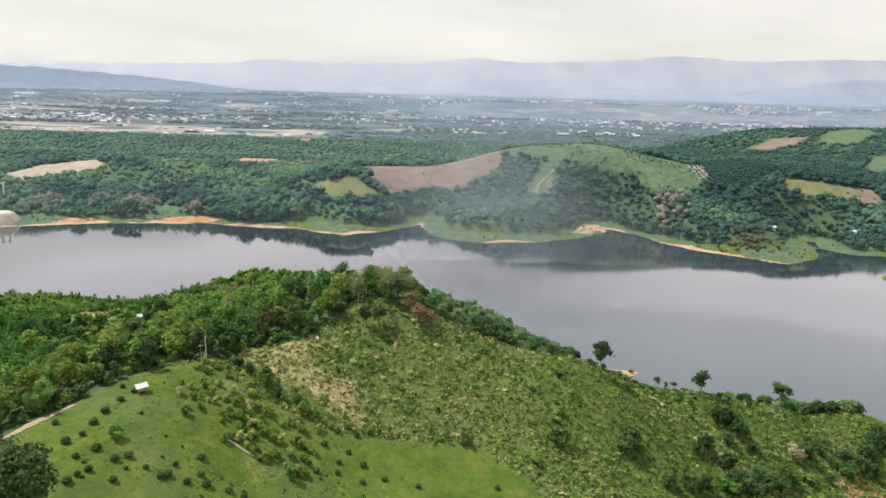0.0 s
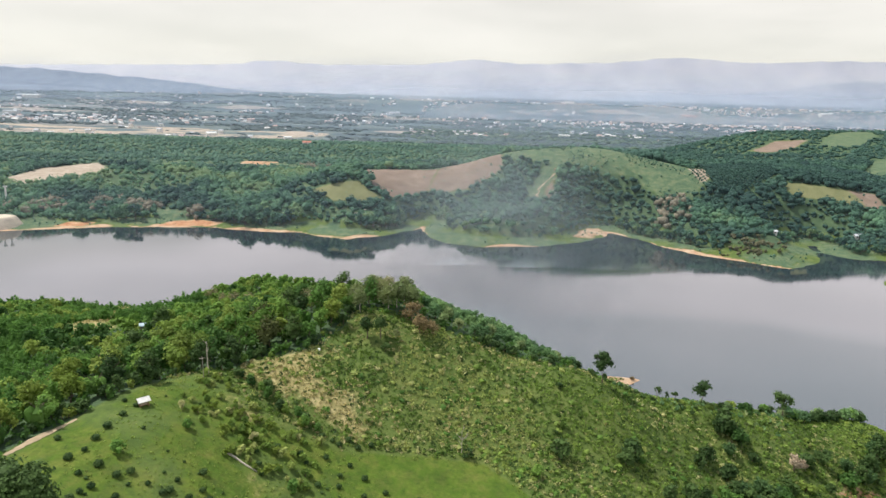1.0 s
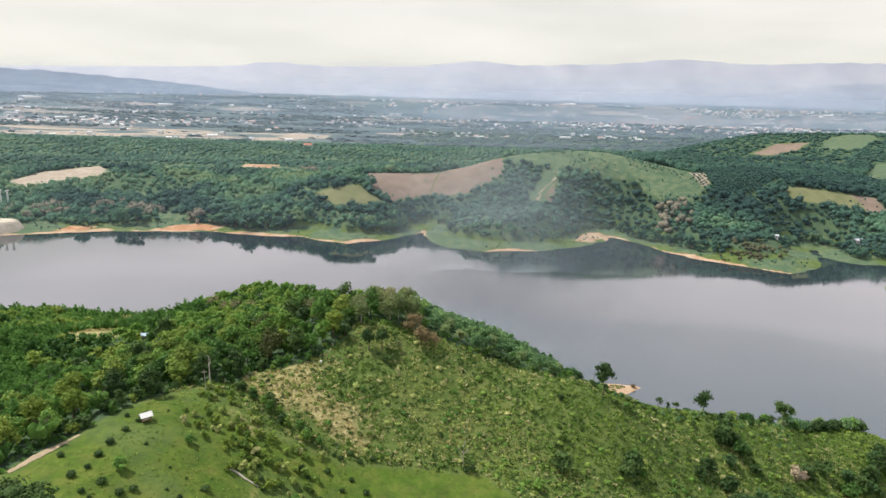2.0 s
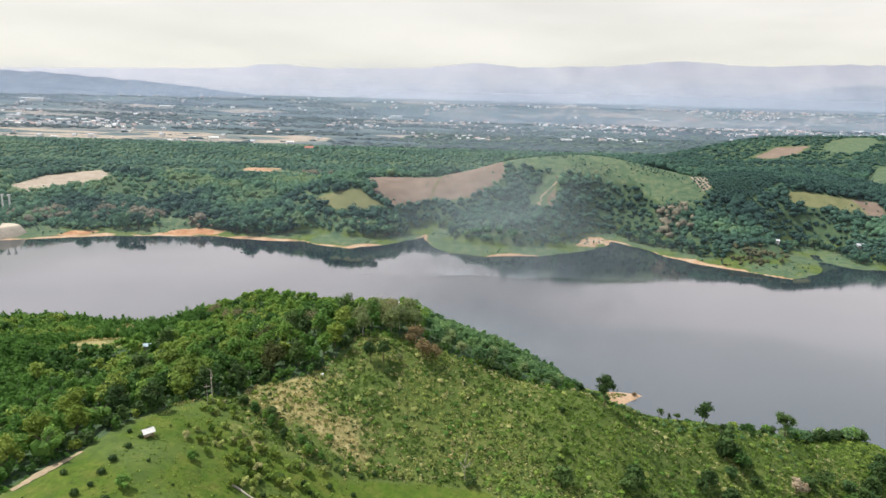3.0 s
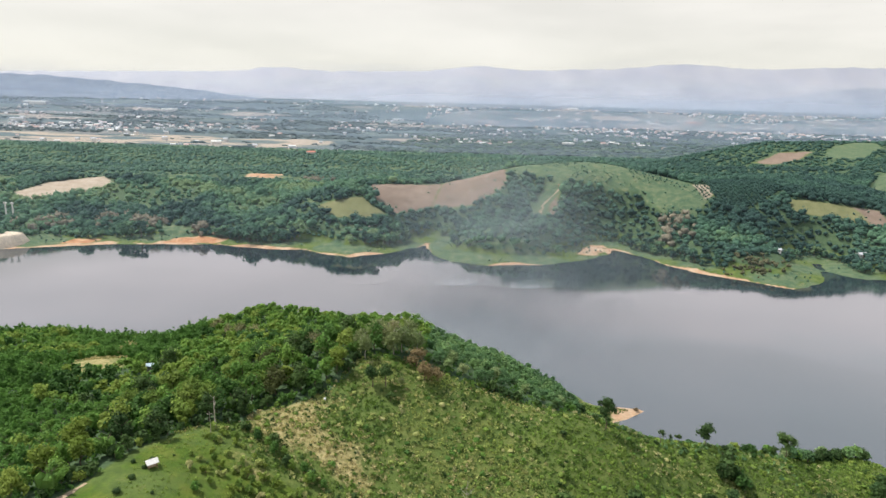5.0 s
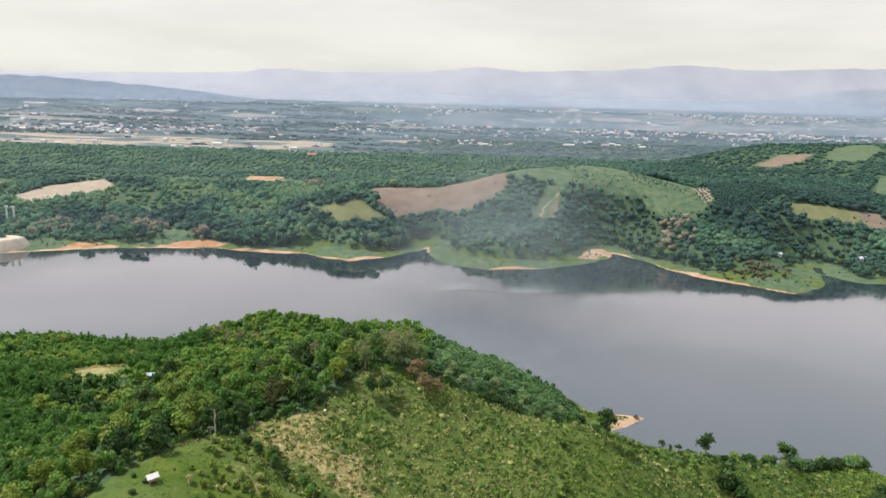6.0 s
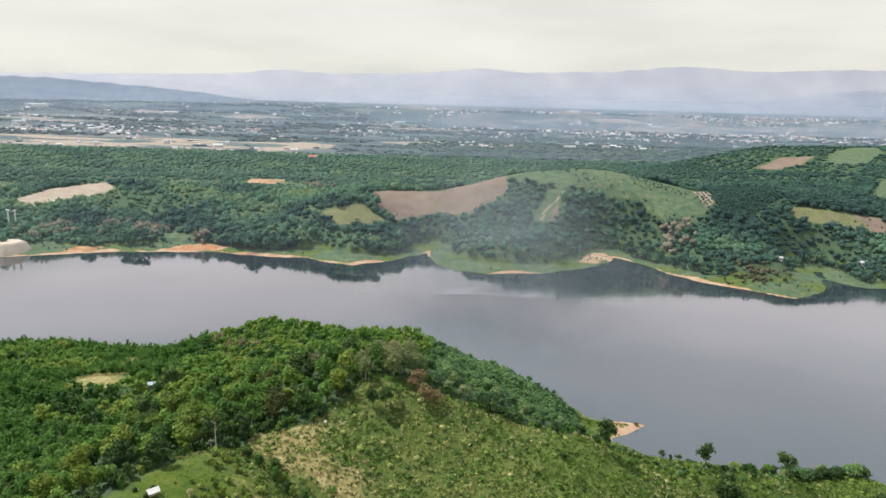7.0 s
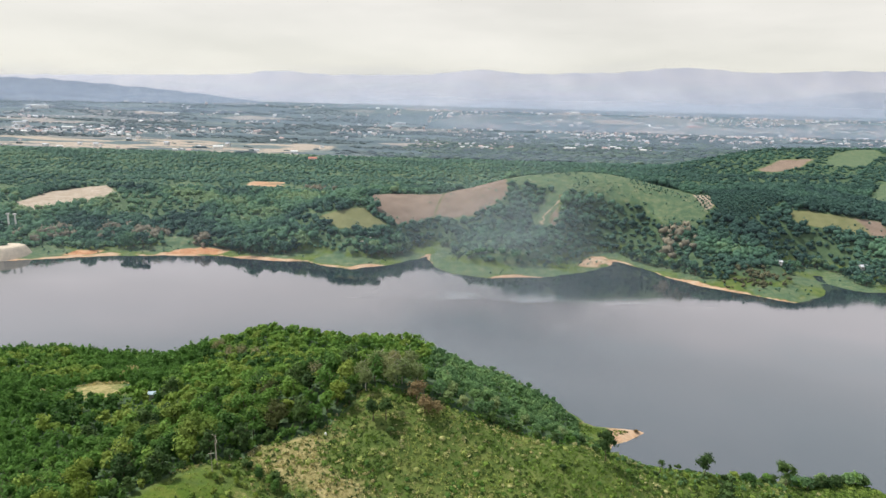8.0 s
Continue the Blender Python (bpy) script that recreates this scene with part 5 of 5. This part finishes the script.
thick = 0.34 + 0.3 * ripple(bx, by, 13, 8) + 0.25 * ripple(bx, by, 31, 6) + 0.12 * smooth((bx - 40) / 60)
keep = near_open(bx, by) & (inside_by(ORCHARD, bx, by) < -1) & (np.hypot((bx + 17.5) / 6, (by - 152) / 6) > 1) & (rng.random(len(bx)) < thick * (1 - 0.75 * zone(STRAW_PATCH, bx, by, 8)))
spots = rows_for(bx[keep], by[keep], 0.4, 1.35, 8, 0.14, 9)
shade = rng.random(len(spots)) + 0.5 * ripple(spots[:, 0], spots[:, 1], 19, 3)
spots[:, 6] = np.clip(0.4 + 0.35 * ripple(spots[:, 0], spots[:, 1], 26, 11) + rng.normal(0, 0.16, len(spots)) + 0.12 * smooth((spots[:, 0] - 25) / 40), 0.05, 0.78)
joined("scrub", "waist-high leafy green shrubs on the open slope", "scrub", CLUMPS, spots[shade > 0.3], M_SCRUB, False, 0.75)
joined("scrub", "dark green shrubs scattered over the open slope", "scrub", CLUMPS, spots[shade <= 0.3], M_TREE, False, 0.85)
sx, sy = scatter(-60, 60, 95, 165, 0.95)
dryness = zone(STRAW_PATCH, sx, sy, 9) * (0.8 + 0.4 * ripple(sx, sy, 5, 8)) + 0.12 * smooth((ripple(sx, sy, 11, 9) - 0.1) / 0.5) * (inside_by(ORCHARD, sx, sy) < 0)
keep = near_open(sx, sy) & (rng.random(len(sx)) < dryness)
joined("dry_grass", "pale straw-coloured dry grass on the slope", "grass", TUFTS, rows_for(sx[keep], sy[keep], 0.45, 1.1, 6, 0.05, 6), M_STRAW)
sx, sy = scatter(-160, -110, 205, 245, 1.6)
keep = inside_by(WOOD_CLEARING, sx, sy) > -1
joined("dry_grass", "pale dry reeds in the wood's clearing", "grass", TUFTS, rows_for(sx[keep], sy[keep], 0.8, 1.8, 6, 0.05, 6), M_STRAW)

DEAD_STANDS = [(203, 579, 14), (210, 584, 10), (-385, 580, 15), (-372, 588, 10), (-336, 606, 13), (-285, 598, 11), (-300, 604, 8), (-234, 586, 7), (-219, 582, 5), (-180, 840, 14)]
spots = [(cx + random.gauss(0, r * 0.6), cy + random.gauss(0, r * 0.6)) for cx, cy, r in DEAD_STANDS for j in range(int(r * 1.3))]
sx, sy = np.array([p[0] for p in spots]), np.array([p[1] for p in spots])
joined("bare_bushes", "grey-brown leafless bushes along the far shore", "bushes", FAR_PROTOS, rows_for(sx, sy, 0.75, 1.4, 8, 0.2, 20), M_GREYBROWN, True)

px, py = np.array([random.gauss(0, 1) for j in range(90)]), np.array([random.gauss(0, 1) for j in range(90)])
joined("peninsula_bushes", "brownish green bushes in a clump on the peninsula", "bushes", FAR_PROTOS, rows_for(252 + 11 * px, 509 + 7 * py, 0.25, 0.7, 8, 0.2, 12), M_DUSKY, True)
for x, y, s in ((-78, 590, 1.0), (-72, 588, 0.8), (-70, 575, 1.2), (-63, 577, 0.7), (-84, 580, 0.9)):
    rock = tagged(new("boulder"), "pale boulder lying on the grassy bank", "boulder", "bank boulders")
    bm = bmesh.new()
    bmesh.ops.create_icosphere(bm, subdivisions=2, radius=1)
    for p in bm.verts:
        p.co = Vector((p.co.x * 2.4, p.co.y * 1.3, p.co.z * 0.8)) * (1 + 0.16 * math.sin(p.co.x * 7 + x) * math.cos(p.co.y * 5 + y))
    part("stone", bm, M_STONE, rock)
    put(rock, x, y, s)

reeds = tagged(new("reed_clump"), "tall pale dry reeds standing behind the clearing", "reeds")
v, q, t = bamboo_clump(612, 2.6, 5.2, 26, 620, 0.3)
ob = new("blades", array_mesh("blades", v, [q, t], M_STRAW))
ob.parent = reeds
put(reeds, -117.5, 219, 1.25)
for x, y, s in ((-121.5, 221, 0.8), (-130, 190, 0.5), (-136, 196, 0.6), (-143, 200, 0.65), (-139, 206, 0.5)):
    copy_at(reeds, x, y, s)

# ---- track ----
TRACK = [(-71.6, 92.5), (-70.6, 94.5), (-69.4, 98), (-67.9, 102), (-66.6, 105.5)]
bm = bmesh.new()
last = None
for k in range(len(TRACK) - 1):
    for j in range(6):
        u = j / 6
        x, y = TRACK[k][0] * (1 - u) + TRACK[k + 1][0] * u, TRACK[k][1] * (1 - u) + TRACK[k + 1][1] * u
        d = Vector((TRACK[k + 1][1] - TRACK[k][1], TRACK[k][0] - TRACK[k + 1][0])).normalized() * (min(1.15, 0.35 + 0.5 * (k + u), 0.25 + 0.4 * (4 - k - u)) + 0.16 * math.sin(k * 3 + j))
        row = [bm.verts.new((x + d.x * e, y + d.y * e, on_ground(x + d.x * e, y + d.y * e) + 0.12 - 0.05 * abs(e))) for e in (-1, -0.45, 0, 0.45, 1)]
        if last:
            for a in range(4):
                bm.faces.new((last[a], last[a + 1], row[a + 1], row[a]))
        last = row
tagged(part("road", bm, M_DIRT), "pale dirt track along the wood's edge", "track", kind="structure")


# ---- huts and houses ----
M_ROOF_PINK = plain_material("faded_pink_roof", (0.58, 0.42, 0.38), 0.8, 4, 0.15)
M_DARKPANE = plain_material("dark_window_glass", (0.05, 0.06, 0.07), 0.15, 1.0, 0.2)

M_HUTROOF = plain_material("field_hut_sheet", (0.72, 0.71, 0.68), 0.6, 0.7, 0.15)
M_PALEBOARD = plain_material("pale_boards", (0.4, 0.33, 0.25), 0.85, 0.4, 0.25)


def gable_roof(bm, w, d, z, rise, over=0.3, thick=0.08):
    a, b = w / 2 + over, d / 2 + over
    drop = rise * over / (d / 2)
    for s in (-1, 1):
        vs = [bm.verts.new(p) for p in ((-a, s * b, z - drop), (a, s * b, z - drop), (a, 0, z + rise), (-a, 0, z + rise))]
        us = [bm.verts.new(p.co + Vector((0, 0, thick))) for p in vs]
        bm.faces.new(vs)
        bm.faces.new(us)
        for k in range(4):
            bm.faces.new((vs[k], vs[(k + 1) % 4], us[(k + 1) % 4], us[k]))


def hut(name, label, x, y, w, d, h, rise, roof_mat, wall_mat, turn, lift=0.4):
    base = tagged(new(name), label, "hut")
    bm = bmesh.new()
    gable_roof(bm, w, d, lift + h, rise)
    part("roof", bm, roof_mat, base)
    bm = bmesh.new()
    block(bm, (-w / 2, -d / 2, lift - 0.12), (w / 2, d / 2, lift))
    part("floor_deck", bm, M_WOOD, base)
    for sx_ in (-1, 1):
        for sy_ in (-1, 1):
            bm = bmesh.new()
            rod(bm, (sx_ * w * 0.47, sy_ * d * 0.45, -0.7), (sx_ * w * 0.47, sy_ * d * 0.45, lift + h + 0.02), 0.08, 0.07, 6)
            part("post", bm, M_WOOD, base)
    bm = bmesh.new()
    block(bm, (-w * 0.46, d * 0.40, lift), (w * 0.46, d * 0.44, lift + h))
    block(bm, (-w * 0.46, -d * 0.42, lift), (-w * 0.42, d * 0.40, lift + h * 0.9))
    block(bm, (-w * 0.42, -d * 0.44, lift), (w * 0.3, -d * 0.41, lift + h * 0.45))
    part("wall", bm, wall_mat, base)
    return put(base, x, y, 1.0, turn)


hut("field_hut", "small open wooden field hut with white sheet roof", -57.4, 111.2, 1.7, 1.5, 0.8, 0.45, M_HUTROOF, M_PALEBOARD, 0.75)
hut("wood_hut", "hut with pale blue sheet roof among the trees", -94.2, 186.5, 1.9, 1.7, 2.5, 0.5, M_BLUE, M_WALL, 0.2)
tank = tagged(new("water_tank"), "small white water tank at the wood's edge", "tank")
bm = bmesh.new()
bmesh.ops.create_cone(bm, cap_ends=True, segments=14, radius1=0.5, radius2=0.5, depth=0.85, matrix=pose(0, 0, 0.55))
part("body", bm, M_WHITE, tank)
bm = bmesh.new()
bmesh.ops.create_cone(bm, cap_ends=True, segments=14, radius1=0.52, radius2=0.2, depth=0.2, matrix=pose(0, 0, 1.07))
part("lid", bm, M_WHITE, tank)
bm = bmesh.new()
block(bm, (-0.6, -0.6, -0.4), (0.6, 0.6, 0.13))
part("plinth", bm, M_STONE, tank)
put(tank, -30.7, 147.6, 0.6)


def house(name, label, x, y, w, d, h, rise, roof_mat, turn, windows=3):
    base = tagged(new(name), label, "house")
    bm = bmesh.new()
    block(bm, (-w / 2, -d / 2, -1.5), (w / 2, d / 2, h))
    for s in (-1, 1):
        vs = [bm.verts.new(p) for p in ((s * w / 2, -d / 2, h), (s * w / 2, d / 2, h), (s * w / 2, 0, h + rise))]
        bm.faces.new(vs)
    part("wall", bm, M_WALL, base)
    bm = bmesh.new()
    gable_roof(bm, w, d, h, rise, 0.6, 0.15)
    part("roof", bm, roof_mat, base)
    for k in range(windows):
        bm = bmesh.new()
        cx = (k + 0.5) / windows * w - w / 2
        block(bm, (cx - 0.5, -d / 2 - 0.03, h * 0.37), (cx + 0.5, -d / 2 + 0.02, h * 0.73))
        pane = part("window", bm, M_DARKPANE, base)
        bm = bmesh.new()
        for lo, hi in (((-0.6, 0.33), (0.6, 0.37)), ((-0.6, 0.73), (0.6, 0.77)), ((-0.6, 0.37), (-0.5, 0.73)), ((0.5, 0.37), (0.6, 0.73))):
            block(bm, (cx + lo[0], -d / 2 - 0.07, h * lo[1]), (cx + hi[0], -d / 2 + 0.02, h * hi[1]))
        part("frame", bm, M_WOOD, pane)
    bm = bmesh.new()
    block(bm, (w / 2 - 0.02, -0.5, 0), (w / 2 + 0.05, 0.5, 2.05))
    part("door", bm, M_WOOD, base)
    return put(base, x, y, 1.0, turn)


house("lake_house", "white house on the grassy bank of the inlet", 357, 541, 7, 4.5, 2.6, 1.2, M_ROOF_GREY, 0.2)
house("lake_house", "long low white house behind the peninsula", 284, 545, 9, 4.5, 2.2, 0.9, M_ROOF_GREY, -0.15, 3)
house("lake_house", "white building in the forest clearing", -316, 1420, 18, 10, 5, 3, M_ROOF_RED, 0.1)
hut("hill_hut", "small dark shelter at the top of the footpath", 111, 647, 4.5, 3.0, 2.0, 0.7, M_WOOD, M_WOOD, 0.3)

# path up the hill across the lake
PATHWAY = [(109, 644), (105, 638), (99, 632), (94, 626), (89, 620), (90, 615), (86, 611), (88, 607), (82, 604)]
bm = bmesh.new()
last = None
for k in range(len(PATHWAY) - 1):
    for j in range(4):
        u = j / 4
        x, y = PATHWAY[k][0] * (1 - u) + PATHWAY[k + 1][0] * u, PATHWAY[k][1] * (1 - u) + PATHWAY[k + 1][1] * u
        w = 1.3 + 0.8 * math.sin(k * 2.3 + j)
        row = [bm.verts.new((x + e, y + 0.3 * e, on_ground(x + e, y + 0.3 * e) + 0.3)) for e in (-w, 0, w)]
        if last:
            bm.faces.new((last[0], last[1], row[1], row[0]))
            bm.faces.new((last[1], last[2], row[2], row[1]))
        last = row
tagged(part("footpath", bm, M_DIRT), "pale eroded footpath on the hill across the lake", "path", kind="structure")

# dam at the end of the lake
bm = bmesh.new()
rows = []
top = 10.2
for k in range(9):
    a = math.pi * k / 8
    c, d = math.cos(a), math.sin(a)
    rows.append([bm.verts.new((-394 + 0.985 * r * d - 0.17 * r * c, 538 + 0.17 * r * d + 0.985 * r * (c if c < 0 else 0.25 * c), z)) for r, z in ((27, -3), (24, 0.2), (22, 3.6), (19, 7.9), (17.5, 9.5), (14.5, top))])
for k in range(8):
    u = (k + 1) / 8
    x, y = -394 - 260 * u, 538 - 45 * u
    rows.append([bm.verts.new((x - 0.17 * r * -1, y - 0.985 * r, z)) for r, z in ((27, -3), (24, 0.2), (22, 3.6), (19, 7.9), (17.5, 9.5), (14.5, top))])
for a, b in zip(rows, rows[1:]):
    for j in range(5):
        bm.faces.new((a[j], a[j + 1], b[j + 1], b[j]))
bm.faces.new([r[5] for r in rows])
tagged(part("dam", bm, M_STONE), "pale stone-faced dam embankment at the lake's end", "dam", kind="structure")
for k, (x, y) in enumerate(((-421, 585), (-415, 586))):
    post = tagged(new("gate_tower"), "slim concrete gate post behind the dam", "tower", "gate posts")
    bm = bmesh.new()
    rod(bm, (0, 0, -1), (0, 0, 15), 0.9, 0.7, 8)
    part("shaft", bm, M_WALL, post)
    bm = bmesh.new()
    block(bm, (-1.3, -1.1, 15), (1.3, 1.1, 16.2))
    part("cap", bm, M_WALL, post)
    put(post, x, y, 1.0, 0)

# ---- town on the plain ----
def town_building(label, x, y, w, d, h, rise, roof_mat, turn):
    base = tagged(new("town_building"), label, "building", "large town buildings")
    bm = bmesh.new()
    block(bm, (-w / 2, -d / 2, -3), (w / 2, d / 2, h))
    part("wall", bm, M_WALL, base)
    bm = bmesh.new()
    gable_roof(bm, w, d, h, rise, 1.0, 0.4)
    part("roof", bm, roof_mat, base)
    return put(base, x, y, 1.0, turn)


for x, y, w, d, h, mat in ((-2480, 3820, 150, 60, 14, M_WHITE), (-1620, 3650, 70, 40, 12, M_WHITE), (1318, 3570, 80, 50, 22, M_ROOF_RED), (2250, 3900, 70, 40, 16, M_WHITE), (760, 4150, 60, 30, 14, M_WHITE),
                           (-1980, 2900, 60, 30, 10, M_ROOF_GREY), (-1650, 2720, 50, 24, 9, M_WHITE), (420, 2350, 40, 20, 8, M_WHITE), (1120, 3600, 60, 30, 10, M_WHITE), (1650, 3500, 50, 26, 10, M_WHITE), (-300, 3500, 60, 30, 10, M_ROOF_GREY)):
    town_building("long pale hall among the town's low houses" if mat is not M_ROOF_RED else "large building with red roof in the town", x, y, w, d, h, h * 0.25, mat, random.uniform(-0.2, 0.2))
hx, hy = scatter(-2600, 3000, 1620, 4300, 27, 0.45)
town = smooth(0.15 + 0.8 * ripple(hx, hy, 190, 3) + 0.35 * ripple(hx, hy, 60, 1)) * (0.35 + 0.65 * smooth((hx + 600) / 900) * smooth((hy - 2700) / 500))
town = np.maximum(town, 0.7 * smooth(1.2 - np.hypot((hx + 1500) / 500, (hy - 2650) / 300)))
town = np.maximum(town, 0.8 * smooth(0.5 + ripple(hx * 0.5, hy, 130, 4)) * smooth((hx + 300) / 500) * smooth((hy - 2900) / 300))
town = np.where(hy < 2250, 0.1 * smooth((-350 - hx) / 200) * smooth(0.4 + ripple(hx, hy, 120, 7)), town)
keep = (rng.random(len(hx)) < town * 0.6) & (np.abs(hx) < 0.74 * hy)
HOUSES = []
for k in range(4):
    w, d, h, up = (9, 7, 4, 2.5), (14, 8, 4, 3), (10, 10, 7, 2), (20, 10, 5, 2.5)
    w, d, h, up = (w, d, h, up)[k]
    v = np.array([(-w, -d, -2), (w, -d, -2), (w, d, -2), (-w, d, -2), (-w, -d, h), (w, -d, h), (w, d, h), (-w, d, h), (-w, 0, h + up), (w, 0, h + up)], float) * (0.5, 0.5, 1)
    HOUSES.append((v, [np.array([(0, 1, 5, 4), (2, 3, 7, 6), (4, 5, 9, 8), (6, 7, 8, 9), (1, 2, 6, 5), (3, 0, 4, 7)]), np.array([(5, 6, 9), (7, 4, 8)])]))
n = Nodes("town_walls_and_roofs", 0.8)
M_TOWN = n.colour(n.ramp(n.attribute("tone"), [(0.0, (0.4, 0.38, 0.38)), (0.35, (0.6, 0.54, 0.52)), (0.6, (0.62, 0.46, 0.42)), (0.8, (0.72, 0.72, 0.74)), (1.0, (0.85, 0.85, 0.86))]))
spots = rows_for(hx[keep], hy[keep], 0.6, 1.4, 4, 0)
spots[:, 4] = rng.normal(0.1, 0.5, len(spots))
spots[:, 6] = rng.random(len(spots))
first = np.argsort(spots[:, 1])[:230]
TOWN = []
for k, (w, d, h, up) in enumerate(((9, 7, 4, 2.5), (14, 8, 4, 3), (10, 10, 7, 2), (20, 10, 5, 2.5))):
    base = tagged(new("town_house"), ("small grey-roofed house among trees on the plain", "long low house with reddish roof on the plain", "tall pale house on the plain", "long white-roofed hall on the plain")[k], "house", "town houses")
    bm = bmesh.new()
    block(bm, (-w / 2, -d / 2, -2), (w / 2, d / 2, h))
    part("wall", bm, M_WALL, base)
    bm = bmesh.new()
    gable_roof(bm, w, d, h, up, 0.6, 0.2)
    part("roof", bm, (M_ROOF_GREY, M_ROOF_PINK, M_ROOF_GREY, M_WHITE)[k], base)
    TOWN.append(base)
for k, (x, y, z, s, a, p, tone) in enumerate(spots[first]):
    if k < 4:
        put(TOWN[k], float(x), float(y), float(s), float(a))
    else:
        c = copy_at(TOWN[int(p)], float(x), float(y), float(s))
        c.rotation_euler[2] = float(a)
joined("town_houses", "pale low houses of the distant town", "town", HOUSES, np.delete(spots, first, 0), M_TOWN)

# dead reddish shrub at the sand point
put(bush_thing("point_shrub", "reddish-brown withered shrub on the sandy point", "shrub", 460, 2.0, 1.6, M_BROWN, 220, 0.28), 82.5, 255)

# undergrowth between the trees
ux, uy = scatter(-190, 58, 80, 300, 2.7)
keep = (inside_by(NEAR_WOOD, ux, uy) > 0) & (inside_by(WOOD_CLEARING, ux, uy) < 0) & (height(ux, uy) > 1) & (ux > -0.72 * uy - 20)
joined("undergrowth", "leafy green undergrowth below the woodland trees", "undergrowth", TUFTS, rows_for(ux[keep], uy[keep], 0.9, 1.9, 6, 0.1, 14), M_BAMBOO)
ux, uy = scatter(30, 110, 172, 262, 3.2)
keep = (inside_by(NEAR_WOOD, ux, uy) < 0) & (height(ux, uy) > 1.2)
joined("lakeside_bushes", "low green bushes on the slope down to the lake", "bushes", TUFTS, rows_for(ux[keep], uy[keep], 1.0, 2.4, 6, 0.1, 14), M_FLANK)

# thin smoke over the far shore
n = Nodes("thin_smoke", 1.0)
clear = n.n.new("ShaderNodeBsdfTransparent")
grain = n.ramp(n.noise(26, 5), [(0.25, (0.35, 0.35, 0.35)), (0.75, (1, 1, 1))])
blend = n.n.new("ShaderNodeMixShader")
n.l.new(n.math("MULTIPLY", n.attribute("tone"), grain), blend.inputs[0])
n.l.new(clear.outputs[0], blend.inputs[1])
n.l.new(n.shader.outputs[0], blend.inputs[2])
n.l.new(blend.outputs[0], n.n["Material Output"].inputs["Surface"])
M_SMOKE = n.colour((0.6, 0.66, 0.7))
smoke = tagged(new("smoke"), "thin grey smoke drifting over the far shore", "smoke")
for k, (cx, cy, cz, wide, tall, dense) in enumerate(((56, 448, 12, 96, 30, 0.4), (34, 550, 26, 70, 36, 0.43), (58, 570, 48, 78, 44, 0.34))):
    u, w = np.meshgrid(np.linspace(-1, 1, 21), np.linspace(-1, 1, 17))
    u, w = u.ravel(), w.ravel()
    x, z = cx + u * wide * 1.5, cz + w * tall * 1.5
    y = cy + 5 * ripple(x, z, 20, k)
    alpha = dense * np.exp(-2.6 * (u * u + w * w)) * smooth((1 - np.maximum(np.abs(u), np.abs(w))) * 4)
    q = (np.arange(16)[:, None] * 21 + np.arange(20)[None]).ravel()
    z = np.maximum(z, 0.5)
    wisp = new("wisp", array_mesh("wisp", np.stack([x, y, z], 1), np.stack([q, q + 1, q + 22, q + 21], 1), M_SMOKE, True, alpha))
    wisp.parent = smoke

# haze imitated by upright bluish see-through sheets over plain and lake, thicker with distance
n = Nodes("haze_sheet_tint", 1.0)
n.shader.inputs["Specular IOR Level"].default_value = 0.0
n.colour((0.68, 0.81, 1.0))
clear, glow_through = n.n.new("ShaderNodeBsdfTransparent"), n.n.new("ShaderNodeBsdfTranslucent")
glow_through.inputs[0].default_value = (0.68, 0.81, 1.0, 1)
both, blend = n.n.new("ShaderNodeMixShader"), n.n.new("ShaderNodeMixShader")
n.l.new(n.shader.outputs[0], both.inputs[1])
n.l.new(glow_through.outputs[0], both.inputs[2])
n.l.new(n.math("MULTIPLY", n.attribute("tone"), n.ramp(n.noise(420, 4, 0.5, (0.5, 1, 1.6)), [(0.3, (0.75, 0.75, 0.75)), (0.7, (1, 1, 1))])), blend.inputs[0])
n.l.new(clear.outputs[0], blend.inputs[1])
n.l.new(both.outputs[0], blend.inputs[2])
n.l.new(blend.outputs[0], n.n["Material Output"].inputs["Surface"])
# The 3800 sheet pales the western ridge's foot; 465 pales the far shore.
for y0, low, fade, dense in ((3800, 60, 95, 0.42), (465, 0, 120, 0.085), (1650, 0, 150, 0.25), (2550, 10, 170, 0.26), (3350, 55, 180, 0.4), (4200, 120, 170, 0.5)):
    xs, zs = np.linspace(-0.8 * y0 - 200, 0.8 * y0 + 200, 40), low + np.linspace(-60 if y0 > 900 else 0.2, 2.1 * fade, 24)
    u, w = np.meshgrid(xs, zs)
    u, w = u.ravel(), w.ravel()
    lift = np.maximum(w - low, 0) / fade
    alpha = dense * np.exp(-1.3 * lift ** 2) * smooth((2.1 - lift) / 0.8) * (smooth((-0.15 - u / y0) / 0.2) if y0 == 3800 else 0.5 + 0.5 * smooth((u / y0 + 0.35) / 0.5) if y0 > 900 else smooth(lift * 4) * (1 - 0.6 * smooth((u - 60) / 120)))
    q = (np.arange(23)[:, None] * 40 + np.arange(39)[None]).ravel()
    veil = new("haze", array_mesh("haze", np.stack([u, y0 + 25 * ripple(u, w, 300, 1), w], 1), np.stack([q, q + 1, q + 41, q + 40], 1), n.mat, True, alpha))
    tagged(veil, "upright see-through bluish sheet standing in for haze", "haze", kind="structure")
